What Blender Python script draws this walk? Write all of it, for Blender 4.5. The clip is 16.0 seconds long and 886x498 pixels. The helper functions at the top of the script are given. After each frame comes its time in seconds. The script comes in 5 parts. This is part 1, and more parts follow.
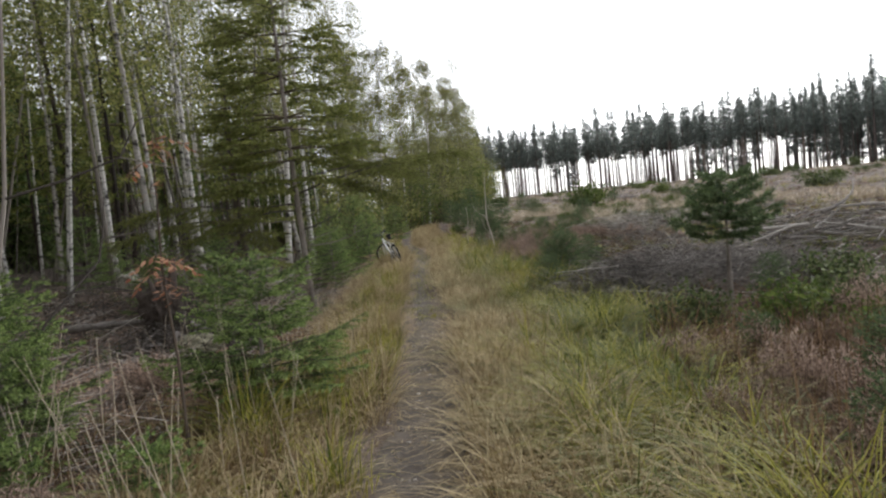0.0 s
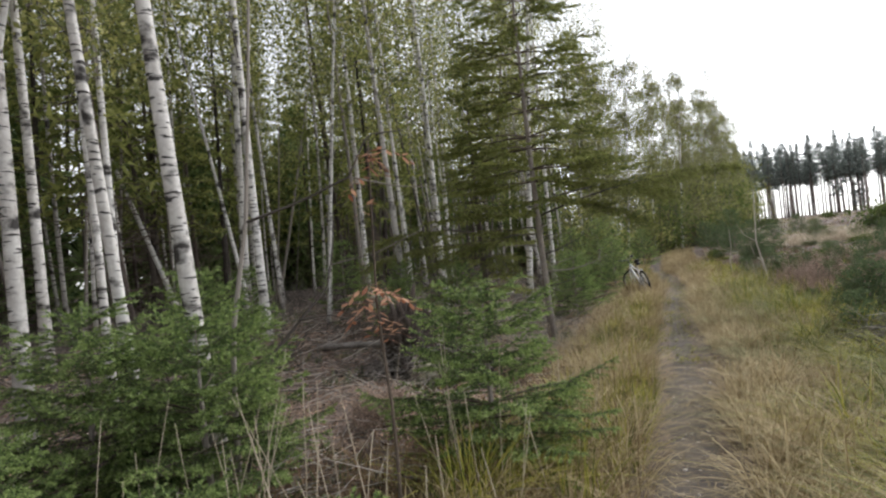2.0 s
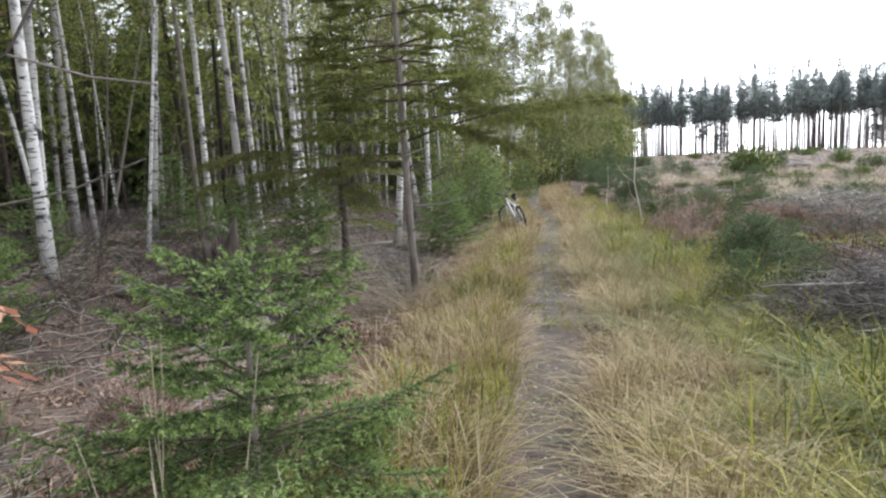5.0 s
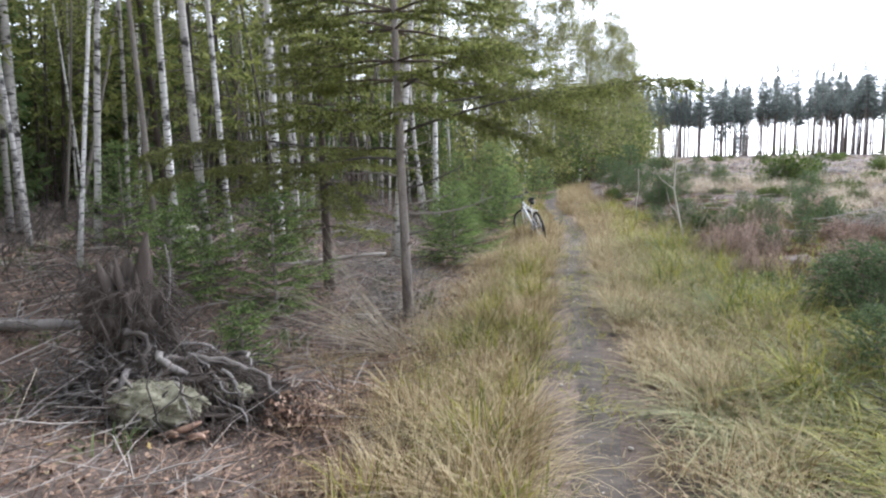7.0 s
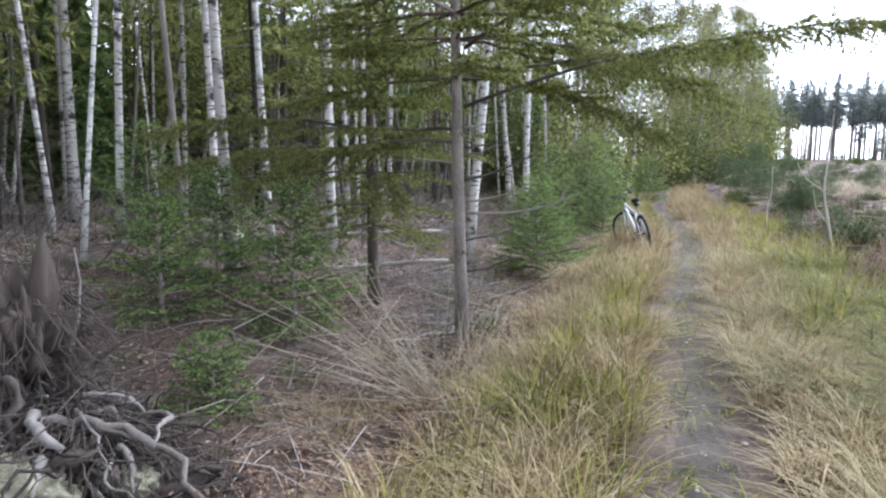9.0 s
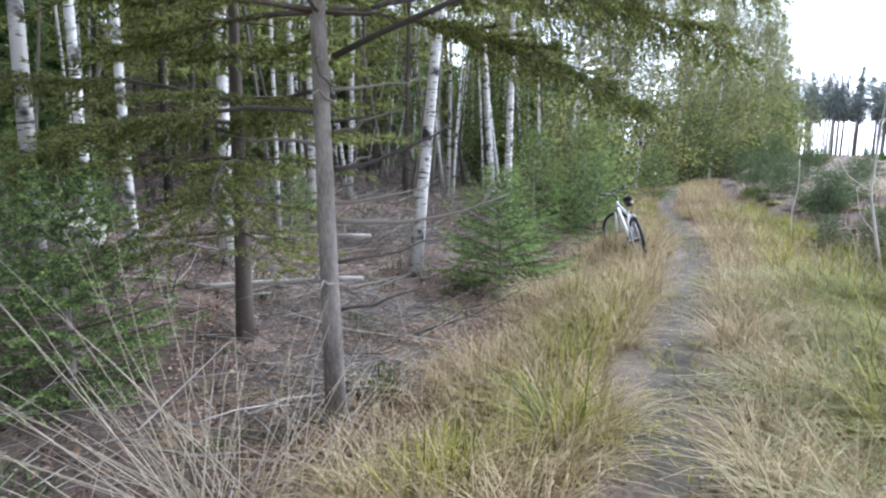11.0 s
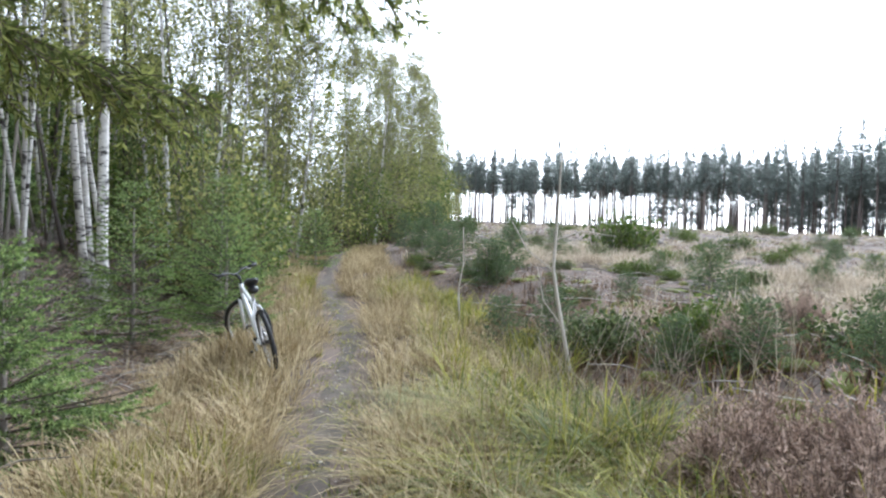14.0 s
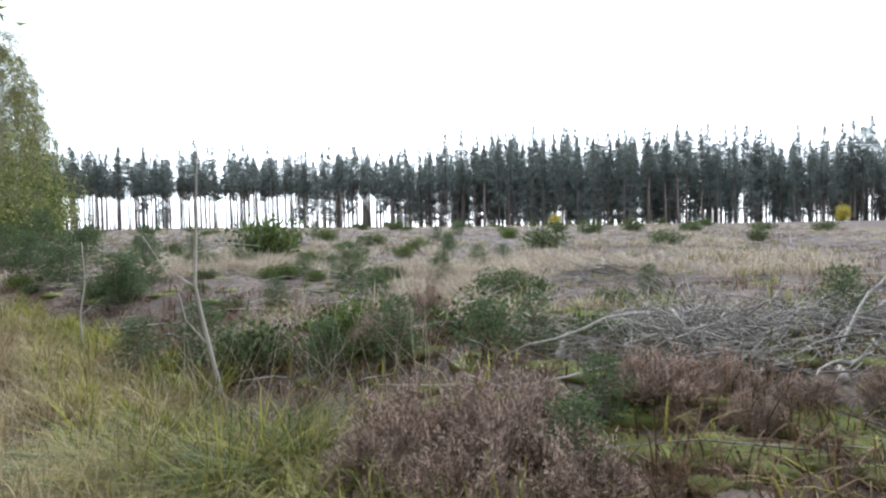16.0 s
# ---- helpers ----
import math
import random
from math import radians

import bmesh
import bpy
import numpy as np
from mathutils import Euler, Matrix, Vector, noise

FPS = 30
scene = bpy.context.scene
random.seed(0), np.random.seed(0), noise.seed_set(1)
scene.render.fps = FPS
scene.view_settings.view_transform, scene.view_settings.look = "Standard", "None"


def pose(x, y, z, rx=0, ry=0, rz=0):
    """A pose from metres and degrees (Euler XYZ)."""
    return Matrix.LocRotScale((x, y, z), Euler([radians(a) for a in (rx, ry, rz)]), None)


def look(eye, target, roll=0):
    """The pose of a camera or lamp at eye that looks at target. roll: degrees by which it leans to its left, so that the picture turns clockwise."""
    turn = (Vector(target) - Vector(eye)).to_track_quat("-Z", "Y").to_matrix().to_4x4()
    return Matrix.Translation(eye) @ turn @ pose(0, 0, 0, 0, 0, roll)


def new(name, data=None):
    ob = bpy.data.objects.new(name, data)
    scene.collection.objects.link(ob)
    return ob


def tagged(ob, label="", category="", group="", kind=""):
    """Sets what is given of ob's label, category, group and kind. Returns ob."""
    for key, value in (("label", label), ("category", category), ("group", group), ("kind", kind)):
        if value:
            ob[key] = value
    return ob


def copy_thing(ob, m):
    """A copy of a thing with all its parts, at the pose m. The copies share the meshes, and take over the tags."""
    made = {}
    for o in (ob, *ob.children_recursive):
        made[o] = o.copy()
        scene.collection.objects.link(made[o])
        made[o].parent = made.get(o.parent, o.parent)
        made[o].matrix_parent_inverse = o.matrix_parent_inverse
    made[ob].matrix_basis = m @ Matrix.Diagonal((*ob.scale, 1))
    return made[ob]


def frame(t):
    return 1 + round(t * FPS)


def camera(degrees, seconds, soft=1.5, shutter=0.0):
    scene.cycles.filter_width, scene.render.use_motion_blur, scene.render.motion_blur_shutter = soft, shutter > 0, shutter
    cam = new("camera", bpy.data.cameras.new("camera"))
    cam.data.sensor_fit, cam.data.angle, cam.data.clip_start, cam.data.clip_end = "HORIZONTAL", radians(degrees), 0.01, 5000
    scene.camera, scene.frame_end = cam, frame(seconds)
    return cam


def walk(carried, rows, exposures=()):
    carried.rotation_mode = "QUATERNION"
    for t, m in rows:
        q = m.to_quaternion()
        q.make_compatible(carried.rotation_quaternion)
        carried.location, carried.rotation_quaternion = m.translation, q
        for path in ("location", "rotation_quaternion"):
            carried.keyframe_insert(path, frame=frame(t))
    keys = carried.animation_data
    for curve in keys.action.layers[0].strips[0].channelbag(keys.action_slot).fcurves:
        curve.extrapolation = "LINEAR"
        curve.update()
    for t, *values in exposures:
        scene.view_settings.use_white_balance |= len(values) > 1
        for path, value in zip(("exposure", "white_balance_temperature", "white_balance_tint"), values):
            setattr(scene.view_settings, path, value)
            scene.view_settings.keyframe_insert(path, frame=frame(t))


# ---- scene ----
cam = camera(70.0, 16.0, soft=2.3)
PATH = [
    (0, (1.249, 3.624, 1.400), (1.159, 5.619, 1.283), -5.9),
    (0.5, (1.212, 3.957, 1.421), (1.104, 5.951, 1.310), -5.6),
    (1, (1.167, 4.200, 1.408), (1.008, 6.193, 1.354), -5.6),
    (1.5, (1.184, 4.373, 1.391), (0.655, 6.301, 1.408), -5.6),
    (2, (1.069, 4.450, 1.409), (0.257, 6.277, 1.443), -5.6),
    (2.5, (1.028, 4.488, 1.443), (0.058, 6.237, 1.480), -6.0),
    (3, (0.917, 4.613, 1.442), (-0.041, 6.364, 1.322), -4.9),
    (3.5, (1.003, 4.969, 1.455), (0.212, 6.792, 1.233), -3.0),
    (4, (1.064, 5.340, 1.467), (0.398, 7.211, 1.232), -2.6),
    (4.5, (1.037, 5.680, 1.486), (0.543, 7.604, 1.251), -2.8),
    (7, (0.597, 8.097, 1.575), (0.081, 10.013, 1.323), -0.9),
    (7.5, (0.490, 8.594, 1.557), (-0.208, 10.452, 1.317), 0.3),
    (8, (0.438, 9.011, 1.517), (-0.344, 10.835, 1.271), 0.3),
    (10.5, (0.460, 11.806, 1.427), (-0.386, 13.598, 1.157), 0.7),
    (11, (0.448, 12.408, 1.425), (-0.405, 14.195, 1.141), 0.9),
    (11.5, (0.396, 12.989, 1.467), (-0.450, 14.780, 1.188), 0.4),
    (12, (0.362, 13.569, 1.478), (-0.472, 15.378, 1.291), 0.1),
    (12.5, (0.245, 14.105, 1.505), (-0.436, 15.978, 1.343), 0.5),
    (13, (0.330, 14.971, 1.456), (-0.070, 16.926, 1.322), 1.1),
    (13.5, (0.406, 15.359, 1.446), (0.273, 17.352, 1.347), 1.1),
    (14, (0.474, 15.600, 1.466), (0.572, 17.596, 1.402), 1.6),
    (14.5, (0.384, 15.484, 1.527), (0.822, 17.434, 1.461), 1.1),
    (15, (0.298, 15.469, 1.565), (1.074, 17.311, 1.511), -1.1),
    (15.5, (0.478, 15.663, 1.534), (1.493, 17.384, 1.475), -1.8),
    (16, (0.507, 15.705, 1.539), (1.629, 17.358, 1.481), -1.3),
]
walk(cam, [(t, look(eye, target, roll)) for t, eye, target, roll in PATH],
     [(0, 0.5, 6400, 11), (2.5, 0.84, 6350, 11), (4.5, 1.22, 6050, 11), (8, 1.52, 5680, 13), (11, 1.66, 5380, 12), (14.5, 1.38, 5700, 8), (16, 1.05, 5750, 8)])

# ---- world and light ----
world = bpy.data.worlds.new("overcast_sky")
scene.world = world
world.use_nodes = True
wn, wl = world.node_tree.nodes, world.node_tree.links
wn.clear()
sky = wn.new("ShaderNodeTexSky")
sky.sky_type = "NISHITA"
sky.sun_disc = False
sky.sun_elevation, sky.sun_rotation = radians(42), radians(35)
sky.air_density, sky.dust_density, sky.ozone_density = 1.0, 1.0, 1.0
pale = wn.new("ShaderNodeHueSaturation")
pale.inputs["Saturation"].default_value = 0.12
wbg = wn.new("ShaderNodeBackground")
wbg.inputs["Strength"].default_value = 0.15
wout = wn.new("ShaderNodeOutputWorld")
wl.new(sky.outputs[0], pale.inputs["Color"])
wl.new(pale.outputs[0], wbg.inputs["Color"])
wl.new(wbg.outputs[0], wout.inputs["Surface"])
sun = new("sun", bpy.data.lights.new("sun", "SUN"))
sun.data.energy, sun.data.angle, sun.data.color = 1.2, radians(25), (1.0, 0.98, 0.94)
sun.matrix_world = look((0, 0, 30), Vector((0, 0, 30)) - Vector((math.sin(radians(35)) * math.cos(radians(42)), math.cos(radians(35)) * math.cos(radians(42)), math.sin(radians(42)))))


# ---- materials ----
def surface(name, dark, light, scale=8.0, rough=0.85, bump=0.3, vary="", amount=0.35, thin=0.0, stretch=(1, 1, 1), metal=0.0, coarse=0.7):
    """A node material: two scales of noise between two colours, a random tint per island or object, bump, and light through thin leaves."""
    m = bpy.data.materials.new(name)
    m.use_nodes = True
    n, l = m.node_tree.nodes, m.node_tree.links
    n.clear()
    out, bsdf = n.new("ShaderNodeOutputMaterial"), n.new("ShaderNodeBsdfPrincipled")
    tc, mp = n.new("ShaderNodeTexCoord"), n.new("ShaderNodeMapping")
    mp.inputs["Scale"].default_value = stretch
    l.new(tc.outputs["Object"], mp.inputs["Vector"])
    fine, big = n.new("ShaderNodeTexNoise"), n.new("ShaderNodeTexNoise")
    fine.inputs["Scale"].default_value, fine.inputs["Detail"].default_value, fine.inputs["Roughness"].default_value = scale * 6, 6, 0.7
    big.inputs["Scale"].default_value, big.inputs["Detail"].default_value = scale * coarse, 3
    l.new(mp.outputs[0], fine.inputs["Vector"])
    l.new(mp.outputs[0], big.inputs["Vector"])
    add = n.new("ShaderNodeMath")
    add.operation = "MULTIPLY_ADD"
    add.inputs[1].default_value = 0.5
    l.new(fine.outputs["Fac"], add.inputs[0])
    half = n.new("ShaderNodeMath")
    half.operation = "MULTIPLY"
    half.inputs[1].default_value = 0.5
    l.new(big.outputs["Fac"], half.inputs[0])
    l.new(half.outputs[0], add.inputs[2])
    ramp = n.new("ShaderNodeValToRGB")
    ramp.color_ramp.elements[0].position, ramp.color_ramp.elements[1].position = 0.36, 0.64
    ramp.color_ramp.elements[0].color, ramp.color_ramp.elements[1].color = (*dark, 1), (*light, 1)
    colour = ramp.outputs["Color"]
    if vary:
        if vary == "island":
            rnd = n.new("ShaderNodeNewGeometry").outputs["Random Per Island"]
        else:
            rnd = n.new("ShaderNodeObjectInfo").outputs["Random"]
        mixr = n.new("ShaderNodeMath")
        mixr.operation = "MULTIPLY_ADD"
        mixr.inputs[1].default_value, mixr.inputs[2].default_value = amount, -amount / 2
        l.new(rnd, mixr.inputs[0])
        plus = n.new("ShaderNodeMath")
        l.new(add.outputs[0], plus.inputs[0])
        l.new(mixr.outputs[0], plus.inputs[1])
        l.new(plus.outputs[0], ramp.inputs[0])
    else:
        l.new(add.outputs[0], ramp.inputs[0])
    l.new(colour, bsdf.inputs["Base Color"])
    bsdf.inputs["Roughness"].default_value, bsdf.inputs["Metallic"].default_value = rough, metal
    if thin:
        bsdf.inputs["Specular IOR Level"].default_value = 0.25
    if bump:
        bp = n.new("ShaderNodeBump")
        bp.inputs["Strength"].default_value, bp.inputs["Distance"].default_value = bump, 0.02
        l.new(fine.outputs["Fac"], bp.inputs["Height"])
        l.new(bp.outputs[0], bsdf.inputs["Normal"])
    if thin:
        tr, mx = n.new("ShaderNodeBsdfTranslucent"), n.new("ShaderNodeMixShader")
        l.new(colour, tr.inputs["Color"])
        mx.inputs[0].default_value = thin
        l.new(bsdf.outputs[0], mx.inputs[1])
        l.new(tr.outputs[0], mx.inputs[2])
        l.new(mx.outputs[0], out.inputs["Surface"])
    else:
        l.new(bsdf.outputs[0], out.inputs["Surface"])
    return m


def birch_bark():
    """White bark with dark lenticels running across and black, cracked patches towards the foot."""
    m = surface("birch_bark", (0.46, 0.43, 0.4), (0.8, 0.78, 0.75), 3.0, 0.7, 0.25, "object", 0.3)
    n, l = m.node_tree.nodes, m.node_tree.links
    bsdf = next(x for x in n if x.type == "BSDF_PRINCIPLED")
    ramp = next(x for x in n if x.type == "VALTORGB")
    tc = next(x for x in n if x.type == "TEX_COORD")
    mask = None
    for size, lo, hi in (((6, 6, 34), 0.585, 0.63), ((3.2, 3.2, 4.6), 0.54, 0.63)):
        mp, nz, rp = n.new("ShaderNodeMapping"), n.new("ShaderNodeTexNoise"), n.new("ShaderNodeValToRGB")
        mp.inputs["Scale"].default_value = size
        nz.inputs["Scale"].default_value, nz.inputs["Detail"].default_value = 1.0, 4
        rp.color_ramp.elements[0].position, rp.color_ramp.elements[1].position = lo, hi
        l.new(tc.outputs["Object"], mp.inputs["Vector"])
        l.new(mp.outputs[0], nz.inputs["Vector"])
        l.new(nz.outputs["Fac"], rp.inputs[0])
        if mask is None:
            mask = rp.outputs["Color"]
        else:
            mx = n.new("ShaderNodeMix")
            mx.data_type, mx.blend_type = "RGBA", "LIGHTEN"
            mx.inputs[0].default_value = 1.0
            l.new(mask, mx.inputs[6])
            l.new(rp.outputs["Color"], mx.inputs[7])
            mask = mx.outputs[2]
    fin = n.new("ShaderNodeMix")
    fin.data_type = "RGBA"
    fin.inputs[7].default_value = (0.035, 0.03, 0.027, 1)
    l.new(mask, fin.inputs[0])
    l.new(ramp.outputs["Color"], fin.inputs[6])
    l.new(fin.outputs[2], bsdf.inputs["Base Color"])
    return m


SOIL = surface("forest_floor", (0.035, 0.027, 0.022), (0.27, 0.205, 0.17), 5.0, 0.95, 1.0, coarse=0.25)
DIRT = surface("trodden_dirt", (0.05, 0.042, 0.036), (0.175, 0.145, 0.12), 5.0, 0.95, 0.6)
STRAW = surface("dry_grass", (0.25, 0.185, 0.09), (0.63, 0.52, 0.32), 0.9, 0.8, 0, "island", 0.5, 0.3)
GREENGRASS = surface("green_grass", (0.085, 0.12, 0.018), (0.46, 0.43, 0.09), 0.9, 0.6, 0, "island", 0.5, 0.35)
LANKGRASS = surface("lank_grass", (0.17, 0.19, 0.08), (0.5, 0.48, 0.27), 0.9, 0.7, 0, "island", 0.5, 0.35)
PALEGRASS = surface("pale_grass", (0.42, 0.34, 0.25), (0.74, 0.65, 0.51), 0.6, 0.85, 0, "island", 0.4, 0.3)
RUSSET = surface("russet_grass", (0.075, 0.047, 0.03), (0.29, 0.19, 0.11), 1.2, 0.85, 0, "island", 0.5, 0.3)
LITTER = surface("fallen_leaves", (0.075, 0.045, 0.033), (0.52, 0.36, 0.26), 5, 0.9, 0, "island", 0.7, 0.1)
STICK = surface("weathered_sticks", (0.17, 0.15, 0.135), (0.58, 0.54, 0.49), 6, 0.9, 0.3, "island", 0.5)
FLOORSTICK = surface("forest_twigs", (0.12, 0.1, 0.088), (0.52, 0.47, 0.42), 6, 0.9, 0.3, "island", 0.8)
GREYWOOD = surface("grey_dead_wood", (0.08, 0.07, 0.065), (0.33, 0.3, 0.275), 5, 0.9, 0.6, "island", 0.3, stretch=(1, 1, 0.3))
SHOOT = surface("young_spruce_shoots", (0.17, 0.25, 0.07), (0.42, 0.53, 0.2), 2.0, 0.55, 0, "island", 0.5, 0.42)
NEEDLE = surface("spruce_needles", (0.08, 0.125, 0.045), (0.26, 0.35, 0.13), 2.0, 0.6, 0, "island", 0.5, 0.42)
OLDNEEDLE = surface("dull_spruce_needles", (0.11, 0.14, 0.04), (0.38, 0.4, 0.13), 1.5, 0.65, 0, "island", 0.5, 0.48)
# far pines: distance haze is put into the needle colour, paler and bluish grey
HAZYNEEDLE = surface("hazed_pine_needles", (0.14, 0.165, 0.155), (0.33, 0.37, 0.335), 0.4, 0.7, 0, "island", 0.5, 0.3)
BLUENEEDLE = surface("pine_needles", (0.075, 0.115, 0.055), (0.21, 0.28, 0.13), 2.0, 0.6, 0, "island", 0.5, 0.35)
BARK = surface("spruce_bark", (0.15, 0.125, 0.11), (0.42, 0.37, 0.33), 9, 0.9, 0.7, stretch=(1, 1, 0.4))
GREYBARK = surface("grey_bark", (0.1, 0.085, 0.075), (0.3, 0.265, 0.235), 9, 0.9, 0.5, "object", 0.5, stretch=(1, 1, 0.3))
DARKBARK = surface("dark_bark", (0.035, 0.028, 0.024), (0.12, 0.095, 0.08), 9, 0.9, 0.7, "object", 0.4, stretch=(1, 1, 0.4))
PINEBARK = surface("pine_bark", (0.13, 0.105, 0.095), (0.33, 0.27, 0.24), 2, 0.9, 0.4, "object", 0.5)
TWIGBARK = surface("twig_bark", (0.06, 0.045, 0.035), (0.17, 0.13, 0.1), 9, 0.9, 0)
BIRCHBARK = birch_bark()
LEAF = surface("autumn_birch_leaves", (0.14, 0.165, 0.055), (0.43, 0.42, 0.15), 0.35, 0.6, 0, "island", 0.6, 0.4)
GREENLEAF = surface("green_leaves", (0.07, 0.11, 0.025), (0.19, 0.24, 0.07), 0.5, 0.6, 0, "island", 0.5, 0.4)
REDLEAF = surface("red_rowan_leaves", (0.3, 0.12, 0.07), (0.58, 0.34, 0.22), 5, 0.6, 0, "island", 0.6, 0.4)
YELLOWLEAF = surface("yellow_leaves", (0.42, 0.36, 0.06), (0.68, 0.58, 0.14), 2, 0.6, 0, "island", 0.5, 0.4)
PALELEAF = surface("pale_fallen_leaves", (0.5, 0.38, 0.14), (0.75, 0.64, 0.4), 9, 0.8, 0, "island", 0.5, 0.2)
MUSHROOMTAN = surface("mushroom_cap", (0.4, 0.22, 0.09), (0.62, 0.42, 0.22), 20, 0.5, 0.1)
PALEROCK = surface("lichened_rock", (0.25, 0.24, 0.19), (0.58, 0.56, 0.48), 5, 0.95, 0.8)
HEATHER = surface("faded_heather", (0.24, 0.175, 0.14), (0.6, 0.46, 0.38), 3, 0.9, 0, "island", 0.6, 0.25)
SHRUB = surface("shrub_leaves", (0.065, 0.095, 0.035), (0.21, 0.25, 0.11), 3, 0.7, 0, "island", 0.6, 0.25)
STALK = surface("pale_stalks", (0.3, 0.24, 0.17), (0.58, 0.5, 0.38), 5, 0.8, 0.1, "island", 0.4)
MOSS = surface("grey_green_moss", (0.17, 0.16, 0.1), (0.52, 0.49, 0.36), 14, 0.95, 0.8)
REDWOOD = surface("red_heartwood", (0.22, 0.12, 0.08), (0.5, 0.33, 0.24), 9, 0.85, 0.6, stretch=(0.2, 1, 1))
GREENMOSS = surface("green_moss", (0.1, 0.12, 0.025), (0.27, 0.3, 0.07), 8, 0.95, 0.9)
ROCK = surface("pinkish_rock", (0.15, 0.115, 0.1), (0.36, 0.29, 0.25), 6, 0.9, 0.6)
PEBBLE = surface("pale_pebbles", (0.35, 0.31, 0.26), (0.65, 0.6, 0.53), 9, 0.85, 0.3, "island", 0.5)
RUBBER = surface("tyre_rubber", (0.012, 0.012, 0.013), (0.03, 0.03, 0.032), 20, 0.75, 0.2)
PAINT = surface("white_paint", (0.72, 0.73, 0.75), (0.82, 0.83, 0.85), 15, 0.28, 0)
BLACKPLASTIC = surface("black_plastic", (0.012, 0.012, 0.014), (0.03, 0.03, 0.034), 20, 0.45, 0.1)
STEEL = surface("bare_metal", (0.45, 0.45, 0.47), (0.62, 0.62, 0.64), 20, 0.35, 0, metal=1.0)


# ---- shape helpers ----
def mesh_of(name, v, f):
    """A mesh from arrays of points and triangles."""
    me = bpy.data.meshes.new(name)
    v, f = np.asarray(v, np.float32).reshape(-1, 3), np.asarray(f, np.int32).reshape(-1, 3)
    me.vertices.add(len(v))
    me.vertices.foreach_set("co", v.ravel())
    me.loops.add(f.size)
    me.loops.foreach_set("vertex_index", f.ravel())
    me.polygons.add(len(f))
    me.polygons.foreach_set("loop_start", np.arange(len(f), dtype=np.int32) * 3)
    me.update(calc_edges=True)
    return me


def joined(some):
    vs, fs, n = [], [], 0
    for v, f in some:
        vs.append(np.asarray(v, float).reshape(-1, 3))
        fs.append(np.asarray(f, int).reshape(-1, 3) + n)
        n += len(vs[-1])
    return np.concatenate(vs), np.concatenate(fs)


def piece(name, vf, material, parent=None, label="", smooth=False):
    """ONE mesh object; under a parent it is a part."""
    me = mesh_of(name, *vf)
    me.materials.append(material)
    if smooth:
        me.polygons.foreach_set("use_smooth", np.ones(len(me.polygons), bool))
    ob = new(name, me)
    if parent:
        ob.parent = parent
    if label:
        tagged(ob, label)
    return ob


def thing(name, m, label, category, group="", kind=""):
    ob = new(name)
    ob.matrix_basis = m
    return tagged(ob, label, category, group, kind)


def tube(points, radii, n=8, cap=True):
    """A tapered round bar along points."""
    p = np.asarray(points, float)
    r = np.broadcast_to(np.asarray(radii, float), len(p))
    d = np.gradient(p, axis=0)
    d /= np.linalg.norm(d, axis=1, keepdims=True) + 1e-9
    ref = np.array([0.0, 0, 1]) if abs(d[:, 2]).mean() < 0.8 else np.array([1.0, 0, 0])
    a = np.cross(d, ref)
    a /= np.linalg.norm(a, axis=1, keepdims=True) + 1e-9
    b = np.cross(d, a)
    t = np.arange(n) * 2 * np.pi / n
    ring = p[:, None] + r[:, None, None] * (np.cos(t)[None, :, None] * a[:, None] + np.sin(t)[None, :, None] * b[:, None])
    v = ring.reshape(-1, 3)
    i, j = np.meshgrid(np.arange(len(p) - 1), np.arange(n), indexing="ij")
    q = np.stack([i * n + j, i * n + (j + 1) % n, (i + 1) * n + (j + 1) % n, (i + 1) * n + j], -1).reshape(-1, 4)
    f = np.concatenate([q[:, [0, 2, 1]], q[:, [0, 3, 2]]])
    if cap:
        v = np.concatenate([v, p[:1], p[-1:]])
        k = np.arange(n)
        low = np.stack([np.full(n, len(v) - 2), k, (k + 1) % n], -1)
        top = np.stack([np.full(n, len(v) - 1), (len(p) - 1) * n + (k + 1) % n, (len(p) - 1) * n + k], -1)
        f = np.concatenate([f, low, top])
    return v, f


def rods(p0, p1, r0, r1, n=3):
    """Many straight thin bars at once."""
    p0, p1 = np.asarray(p0, float), np.asarray(p1, float)
    k = len(p0)
    d = p1 - p0
    d /= np.linalg.norm(d, axis=1, keepdims=True) + 1e-9
    ref = np.where(abs(d[:, 2:3]) < 0.9, np.array([[0.0, 0, 1]]), np.array([[1.0, 0, 0]]))
    a = np.cross(d, ref)
    a /= np.linalg.norm(a, axis=1, keepdims=True) + 1e-9
    b = np.cross(d, a)
    t = np.arange(n) * 2 * np.pi / n
    c = np.cos(t)[None, :, None] * a[:, None] + np.sin(t)[None, :, None] * b[:, None]
    r0, r1 = (np.broadcast_to(np.asarray(r, float), k)[:, None, None] for r in (r0, r1))
    v = np.concatenate([p0[:, None] + r0 * c, p1[:, None] + r1 * c], 1).reshape(-1, 3)
    j = np.arange(n)
    one = np.concatenate([np.stack([j, n + (j + 1) % n, (j + 1) % n], -1), np.stack([j, n + j, n + (j + 1) % n], -1)])
    return v, (np.arange(k)[:, None, None] * 2 * n + one[None]).reshape(-1, 3)


